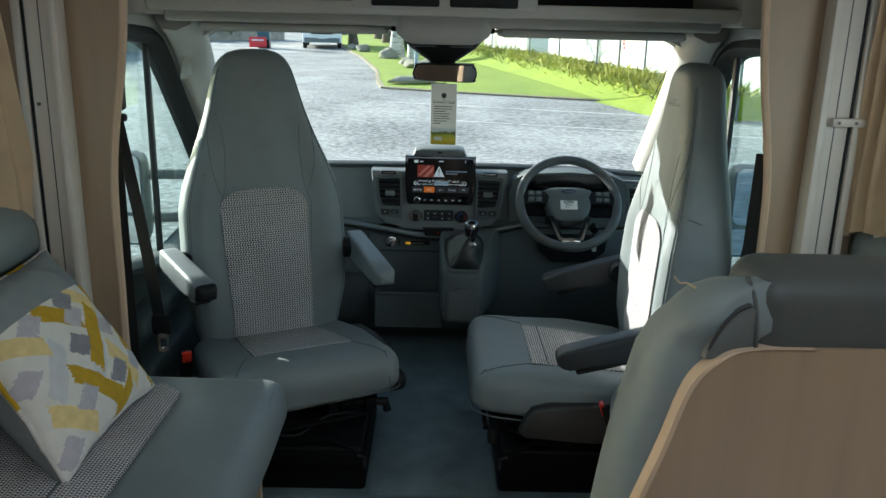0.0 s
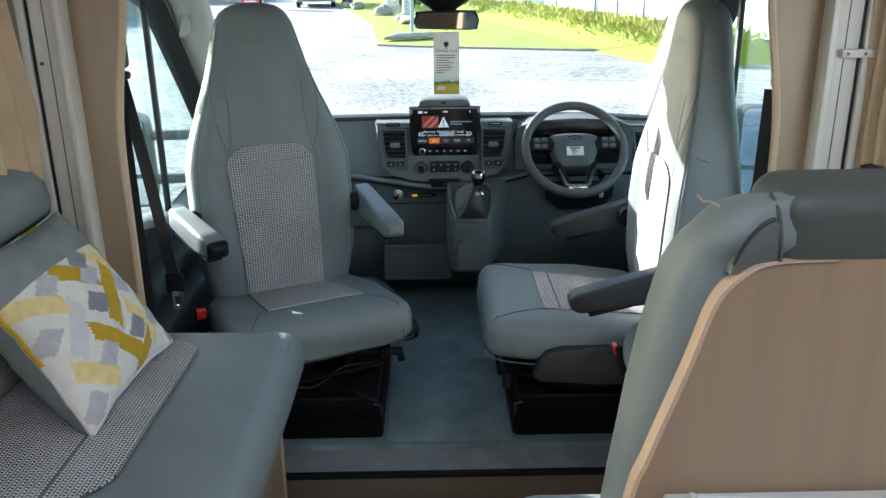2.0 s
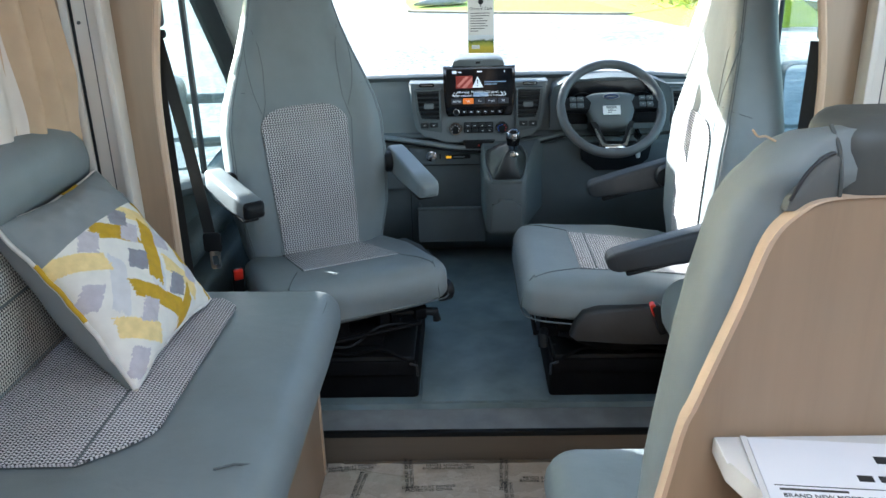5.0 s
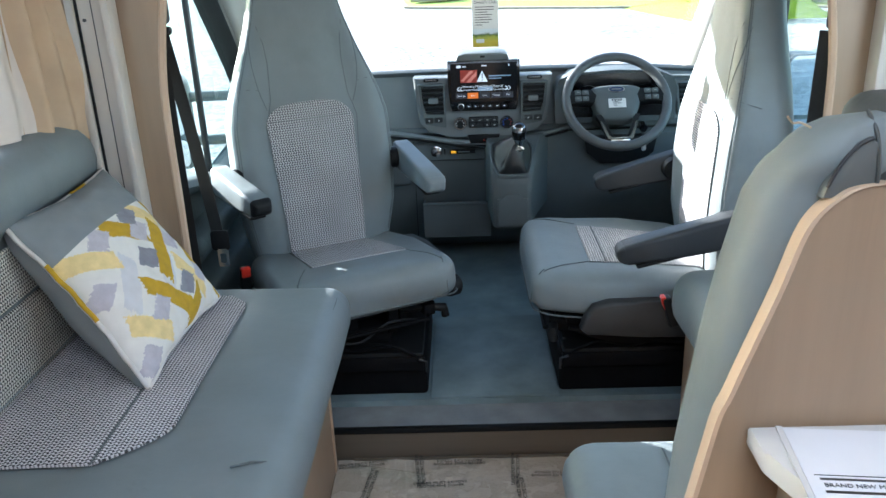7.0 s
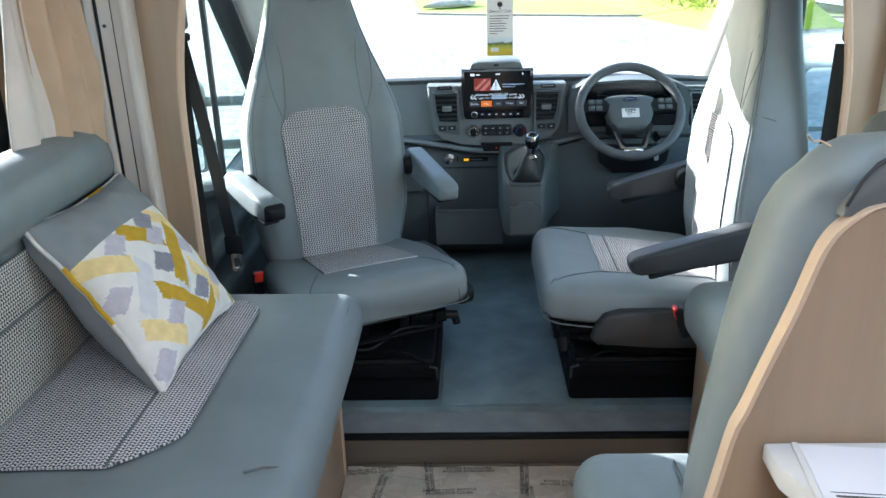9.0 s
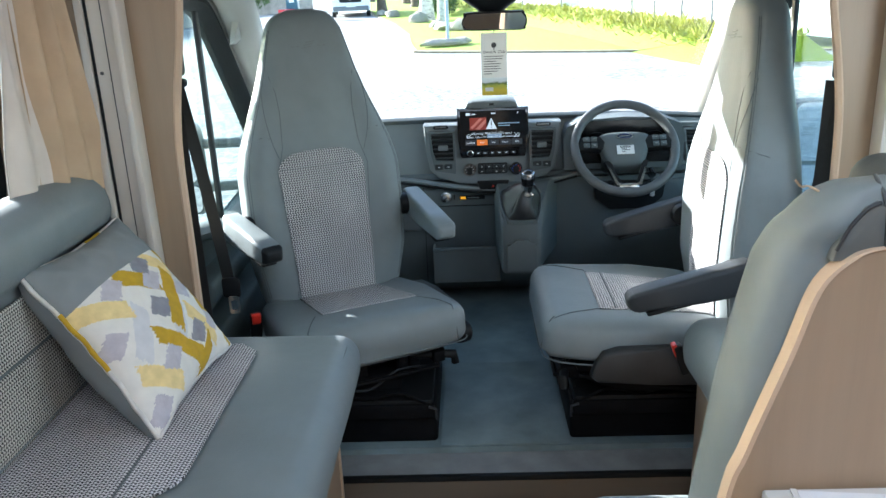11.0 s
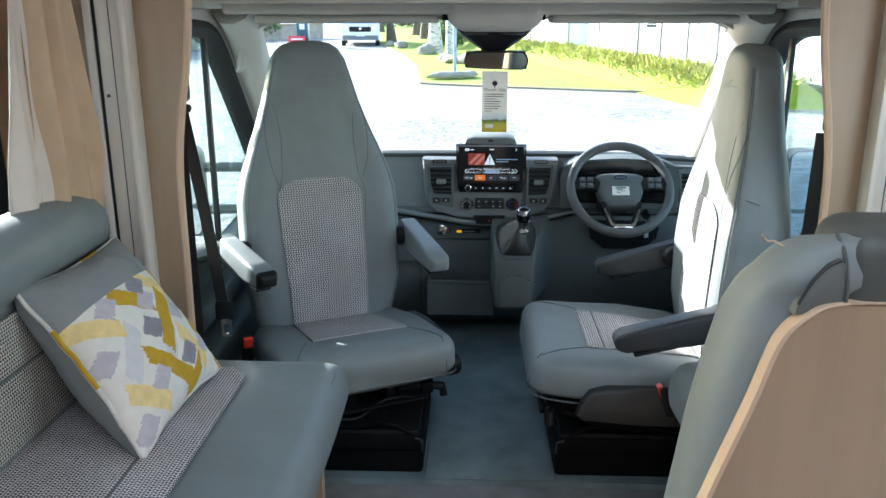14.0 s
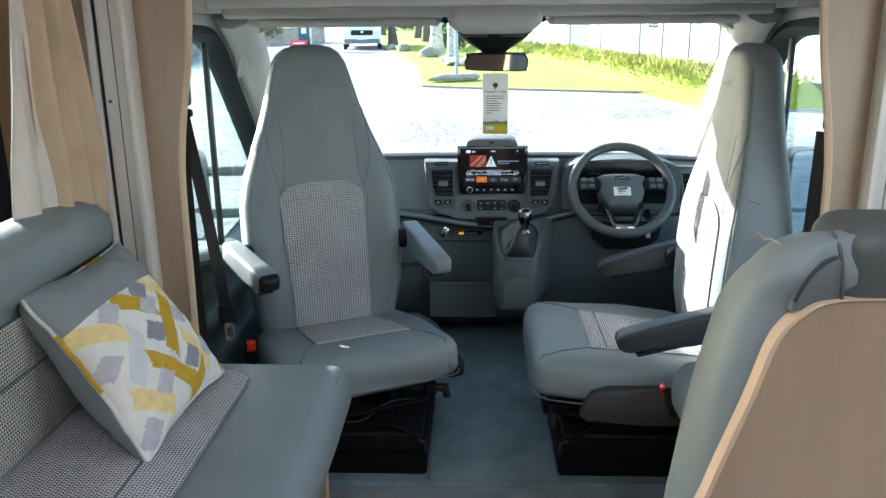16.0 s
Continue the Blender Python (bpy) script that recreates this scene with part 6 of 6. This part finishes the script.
post_mat = grained("fence_post_grey", (0.2, 0.21, 0.21), 0.8, 0.2, 0.2)
wire_mat = grained("fence_wire", (0.35, 0.36, 0.36), 0.5, 0.1, 0.1, 0.01, 0, 0.6)
fence = thing("fence", "chain-link fence on grey concrete posts", "fence")
N_POST = 11
tops = []
for i in range(N_POST):
    x, y = along(i / (N_POST - 1))
    z = ground_z(y)
    part("post", box((x - 0.028, y - 0.028, z), (x + 0.028, y + 0.028, z + 2.6), 0.008, 1), post_mat, fence)
    tops.append((x, y, z))
bm = bmesh.new()
for (xa, ya, za), (xb, yb, zb) in zip(tops, tops[1:]):
    for h in (0.25, 0.9, 1.6, 2.4):
        tube([(xa, ya, za + h), (xb, yb, zb + h)], 0.006, 4, bm)
    for k in range(9):
        f, g = k / 9, min((k + 3) / 9, 1)
        pa, pb = Vector((xa, ya, za)).lerp(Vector((xb, yb, zb)), f), Vector((xa, ya, za)).lerp(Vector((xb, yb, zb)), g)
        tube([pa + Vector((0, 0, 0.25)), pb + Vector((0, 0, 2.4))], 0.0014, 3, bm)
        tube([pa + Vector((0, 0, 2.4)), pb + Vector((0, 0, 0.25))], 0.0014, 3, bm)
part("wire_mesh", bm, wire_mat, fence, "fine wire mesh")

white_grp = grained("vehicle_white", (0.82, 0.83, 0.84), 0.3, 0.03, 0.8)
dark_glass = plain("vehicle_glass", (0.03, 0.04, 0.045), 0.08)
red_mark = plain("reflective_red", (0.65, 0.04, 0.05), 0.4)


def motorhome(label, m, length=6.4, front=True):
    v = thing("motorhome", label, "motorhome", m, "parked motorhomes")
    side = [(-length / 2, 0.28), (-length / 2, 2.75), (-length / 2 + 0.15, 2.85), (length / 2 - 1.8, 2.85), (length / 2 - 1.2, 2.55), (length / 2 - 0.75, 2.05), (length / 2 - 0.2, 1.35), (length / 2, 1.15), (length / 2 + 0.05, 0.34)]
    part("body", prism(side, -1.1, 1.1, 1, None, 0.08, 3), white_grp, v, "white coachbuilt body")
    for s in (-1, 1):
        for x0, x1 in ((-2.2, -1.1), (-0.4, 0.7)):
            part("window", prism(rounded(x0, 1.55, x1, 2.15, 0.1, 3), min(s * 1.085, s * 1.12), max(s * 1.085, s * 1.12), 1), dark_glass, v)
        part("cab_window", prism([(length / 2 - 1.55, 1.4), (length / 2 - 1.5, 2.0), (length / 2 - 0.95, 1.95), (length / 2 - 0.5, 1.4)], min(s * 1.08, s * 1.115), max(s * 1.08, s * 1.115), 1), dark_glass, v)
        for x in (-length / 2 + 1.6, length / 2 - 0.85):
            w = part("wheel", lathe([(0.12, -0.1), (0.33, -0.11), (0.34, 0), (0.33, 0.11), (0.12, 0.1)], 20, pose(x, s * 0.98, 0.34, 90)), M["rubber"], v)
            part("rim", lathe([(0.02, 0.06), (0.2, 0.1), (0.2, 0.11), (0.02, 0.08)], 16, pose(x, s * 0.98, 0.34, 90 * s)), M["chrome"], w)
        for k in range(4):
            part("decal", box((length / 2 - 2.5 + 0.05 * k, min(s * 1.095, s * 1.11), 1.0 + 0.13 * k), (length / 2 - 2.3 + 0.05 * k, max(s * 1.095, s * 1.11), 1.1 + 0.13 * k)), red_mark, v, "small red side mark")
        part("headlight", prism([(s * y, z) for y, z in ((0.62, 0.95), (0.95, 1.0), (1.0, 1.2), (0.75, 1.12))], length / 2 - 0.02, length / 2 + 0.06, 0), M["chrome"], v)
    part("windscreen", loft([[Vector((x, y, z)) for y in (-0.92, 0.92)] for x, z in ((length / 2 - 0.20, 1.40), (length / 2 - 0.70, 2.05))], caps=False, closed=False, bm=None), dark_glass, v)
    part("grille", prism(rounded(-0.62, 0.80, 0.62, 1.08, 0.06, 3), length / 2 + 0.0, length / 2 + 0.07, 0), M["black"], v, "black grille")
    part("plate", box((length / 2 + 0.05, -0.26, 0.55), (length / 2 + 0.075, 0.26, 0.66)), M["white_label"], v)
    part("bumper", prism(rounded(-1.0, 0.35, 1.0, 0.6, 0.05, 3), length / 2 - 0.1, length / 2 + 0.06, 0), M["dash_light"], v)
    part("badge", lathe([(0.001, 0.01), (0.07, 0.008), (0.08, 0)], 16, pose(length / 2 + 0.07, 0, 0.98, 0, 90)), M["chrome"], v)
    return v


motorhome("white motorhome parked at the far end of the road", pose(-6.9, 50.5, ground_z(47), 0, 0, -83))
for x, y, a in ((6.9, 36.2, 101), (7.9, 29.2, 99), (8.7, 22.2, 98), (9.6, 15.3, 97), (4.6, 44.5, 106)):
    motorhome("white motorhome parked behind the fence", pose(x, y, ground_z(y), 0, 0, a))
# sign post, rocks, trees, bin, planter
sp = thing("sign_post", "grey-blue metal sign post on the verge", "post", pose(-0.62, 24.6, ground_z(24.6) + 0.09))
part("pole", lathe([(0.05, -0.1), (0.05, 3.4), (0.02, 3.43)], 12), grained("post_blue_grey", (0.3, 0.36, 0.42), 0.4, 0.1, 0.2), sp)
part("foot_plate", lathe([(0.11, 0), (0.11, 0.03), (0.06, 0.05)], 12), M["steel"], sp)
part("sign_board", box((-0.35, -0.075, 2.7), (0.35, -0.055, 3.3), 0.01), white_grp, sp)

stone = Nodes("boulder", (0.3, 0.27, 0.22), 0.85)
stone.color(stone.mix(0.4, stone.ramp(stone.noise(0.25, 6), [(0.3, (0.2, 0.18, 0.15)), (0.7, (0.42, 0.38, 0.31))]), stone.ramp(stone.noise(0.5, 3), [(0.4, (0.3, 0.27, 0.22)), (0.65, (0.16, 0.19, 0.07))])))
stone.bump(stone.noise(0.08, 5), 0.05, 1.0)


def rock(x, y, a, b, c, seed):
    bm = bmesh.new()
    bmesh.ops.create_icosphere(bm, subdivisions=3, radius=1)
    for v in bm.verts:
        p = v.co.copy()
        k = 1 + 0.28 * noise.noise(p * 1.3 + Vector((seed, 0, 0))) + 0.1 * noise.noise(p * 4 + Vector((0, seed, 0)))
        v.co = Vector((p.x * a * k, p.y * b * k, max(p.z, -0.3) * c * k))
    r = new("rock", mesh_of(bm, "rock", stone.mat, 25))
    r.matrix_basis = pose(x, y, ground_z(y) + 0.1 + c * 0.2, 0, 0, seed * 40)
    return tagged(r, "rough brown boulder lying on the grass verge", "rock", "verge boulders")


for i, (x, y, a, b, c) in enumerate(((-2.2, 38, 0.45, 0.4, 0.35), (-3.9, 44, 0.45, 0.35, 0.3), (-0.85, 31.8, 0.55, 0.4, 0.22), (-0.25, 31.2, 0.4, 0.35, 0.3), (-0.75, 24.4, 0.7, 0.3, 0.14), (-0.2, 24.9, 0.35, 0.25, 0.13), (-4.7, 46.5, 0.4, 0.3, 0.2), (-1.2, 33.5, 0.35, 0.3, 0.2))):
    rock(x, y, a, b, c, i + 1)

birch = Nodes("birch_bark", (0.6, 0.58, 0.54), 0.8)
birch.color(birch.ramp(birch.noise(0.2, 6, (1, 1, 2.5), 0.7), [(0.38, (0.07, 0.06, 0.055)), (0.46, (0.5, 0.48, 0.45)), (0.7, (0.72, 0.7, 0.67))]))
birch.bump(birch.noise(0.05, 4), 0.02, 0.8)
brown_bark = grained("brown_bark", (0.13, 0.1, 0.075), 0.9, 0.35, 0.15, 0.02, 0.01)
leaf_mats = [grained("leaf_green", (0.07, 0.12, 0.03), 0.6, 0.4, 0.5), grained("leaf_gold", (0.32, 0.2, 0.03), 0.6, 0.4, 0.5)]


def foliage(cells, count, size, seed):
    r = random.Random(seed)
    vs, fs = [], []
    for _ in range(count):
        cx, cy, cz, rad = cells[r.randrange(len(cells))]
        d = Vector((r.gauss(0, 1), r.gauss(0, 1), r.gauss(0, 0.8))).normalized() * rad * r.random() ** 0.45
        p = Vector((cx, cy, cz)) + d
        q = Euler((r.uniform(0, 6.28), r.uniform(0, 6.28), r.uniform(0, 6.28))).to_matrix()
        s = size * r.uniform(0.6, 1.3)
        k = len(vs)
        vs += [p + q @ Vector(o) * s for o in ((-0.5, 0, 0), (0, 0.32, 0.06), (0.6, 0, 0), (0, -0.32, 0.06))]
        fs.append((k, k + 1, k + 2, k + 3))
    m_ = bpy.data.meshes.new("crown")
    m_.from_pydata([tuple(v) for v in vs], [], fs)
    return m_


def tree(label, x, y, h, r0, bark, leaf, seed):
    t = thing("tree", label, "tree", pose(x, y, ground_z(y) + 0.05), "verge trees")
    r = random.Random(seed)
    pts = [(0.06 * math.sin(k * 1.3 + seed), 0.05 * math.cos(k + seed), h * k / 8) for k in range(9)]
    bm = tube(pts, [r0 * (1.35 if k == 0 else 1 - 0.1 * k) for k in range(9)], 12)
    cells = []
    for k in range(9):
        a, z = r.uniform(0, 6.28), h * r.uniform(0.38, 0.9)
        ln = h * r.uniform(0.16, 0.3)
        e = Vector((math.cos(a) * ln, math.sin(a) * ln, z + ln * 0.6))
        tube([(0, 0, z), (e.x * 0.5, e.y * 0.5, z + ln * 0.35), e], [r0 * 0.35, r0 * 0.22, r0 * 0.08], 6, bm)
        cells += [(e.x, e.y, e.z, h * r.uniform(0.08, 0.14)), (e.x * 0.6, e.y * 0.6, e.z * 0.97, h * 0.09)]
    part("trunk", bm, bark, t, "", 60)
    me_ = foliage(cells, 2600, 0.16, seed)
    me_.materials.append(leaf)
    cr = new("crown", me_)
    cr.parent = t
    return t


tree("white-barked birch tree on the verge", -1.95, 39.5, 9, 0.30, birch.mat, leaf_mats[1], 1)
tree("white-barked birch tree on the verge", -1.15, 38.6, 9, 0.21, birch.mat, leaf_mats[1], 2)
tree("brown-barked tree on the verge", -5.2, 52, 8, 0.26, brown_bark, leaf_mats[0], 3)
tree("brown-barked tree on the verge", -3.4, 58, 9, 0.3, brown_bark, leaf_mats[1], 4)
tree("brown-barked tree on the verge", -8.4, 75, 9, 0.3, brown_bark, leaf_mats[0], 5)
tree("brown-barked tree on the verge", -4.6, 66, 9, 0.3, brown_bark, leaf_mats[1], 6)


def shrub(label, cells, count, size, leaf, seed, name="shrub"):
    me_ = foliage(cells, count, size, seed)
    me_.materials.append(leaf)
    return tagged(new(name, me_), label, "shrub", "shrubs")


shrub("round green garden shrub on the verge", [(-1.6, 43.5, 0.55, 0.7), (-1.0, 43.8, 0.4, 0.6), (-2.0, 43.2, 0.35, 0.5)], 2600, 0.11, leaf_mats[0], 7)
shrub("far green hedge behind the verge", [(-12 + 2.2 * i, 96 + (i % 3), 1.0 + 0.4 * (i % 2), 1.5) for i in range(12)], 6000, 0.3, leaf_mats[0], 8, "hedge")
far_wall = grained("planter_stone", (0.3, 0.28, 0.25), 0.9, 0.25, 0.4, 0.02, 0.01)
wl = thing("planter", "low stone planter wall with bushes", "planter")
part("wall", loft([[Vector((x, y, ground_z(y) + z)) for y, z in ((yy, -0.1), (yy + 0.4, -0.1), (yy + 0.4, 0.95), (yy, 0.95))] for x, yy in ((-45, 44), (-22, 50), (-12.5, 58), (-11, 60))]), far_wall, wl)
part("coping", loft([[Vector((x, y, ground_z(y) + z)) for y, z in ((yy - 0.06, 0.95), (yy + 0.46, 0.95), (yy + 0.46, 1.05), (yy - 0.06, 1.05))] for x, yy in ((-45, 44), (-22, 50), (-12.5, 58), (-11, 60))]), kerb_mat, wl)
shrub("low bushes in the stone planter", [(-45 + 2.4 * i, 45 + 0.32 * 2.4 * i * (0.8 if i < 10 else 1.1), 1.1, 0.8) for i in range(14)], 5000, 0.2, leaf_mats[0], 9)
pw = thing("planter", "stone planter wall beside the yard", "planter")
part("wall", loft([[Vector((x, y, ground_z(y) + z)) for x, y, z in ((xx, yy, -0.1), (xx - 0.4, yy, -0.1), (xx - 0.4, yy, 1.0), (xx, yy, 1.0))] for xx, yy in ((-13, 14), (-13.5, 30), (-14.5, 44))]), far_wall, pw)
shrub("flowering bushes on the planter wall", [(-14.2 - 0.03 * i, 14 + 1.5 * i, 0.85, 0.55) for i in range(20)], 5000, 0.14, leaf_mats[0], 10)
bin_ = thing("waste_bin", "dark blue-green bin on a red base beside the road", "bin", pose(-9.6, 46.5, ground_z(46.5)))
part("body", box((-0.32, -0.3, 0.45), (0.32, 0.3, 1.6), 0.04, 2), grained("bin_teal", (0.03, 0.1, 0.14), 0.4, 0.1, 0.3), bin_)
part("hood", prism([(-0.34, 1.6), (0.34, 1.6), (0.28, 1.85), (-0.28, 1.85)], -0.3, 0.3, 1, None, 0.03), grained("bin_dark", (0.02, 0.05, 0.07), 0.4, 0.1, 0.3), bin_)
part("notice", box((-0.14, -0.315, 0.95), (0.14, -0.3, 1.25)), white_grp, bin_, "white notice")
part("notice", box((-0.1, -0.315, 1.35), (0.1, -0.3, 1.5)), white_grp, bin_)
part("sign_board", box((-0.75, -0.45, 0.05), (0.2, -0.4, 0.6), 0.01), red_mark, bin_, "red notice board")
part("board_line", box((-0.6, -0.46, 0.4), (0.05, -0.45, 0.47)), white_grp, bin_)
part("foot", box((-0.3, -0.28, 0.0), (0.3, 0.28, 0.46), 0.02), M["black"], bin_)
car = thing("car", "small dark car parked far along the road", "car", pose(-11.5, 82, ground_z(82), 0, 0, -75))
part("body", prism([(-2.0, 0.3), (-2.05, 0.9), (-1.6, 1.0), (-1.1, 1.45), (0.5, 1.45), (1.1, 1.0), (2.0, 0.85), (2.05, 0.3)], -0.85, 0.85, 1, None, 0.08), grained("car_blue", (0.12, 0.15, 0.2), 0.3, 0.05, 0.5), car)
for s in (-1, 1):
    part("side_window", prism([(-1.05, 1.02), (-0.95, 1.38), (0.42, 1.38), (0.85, 1.02)], min(s * 0.84, s * 0.87), max(s * 0.84, s * 0.87), 1), dark_glass, car)
    for x in (-1.25, 1.3):
        part("wheel", lathe([(0.1, -0.1), (0.3, -0.1), (0.31, 0), (0.3, 0.1), (0.1, 0.1)], 16, pose(x, s * 0.78, 0.31, 90)), M["rubber"], car)
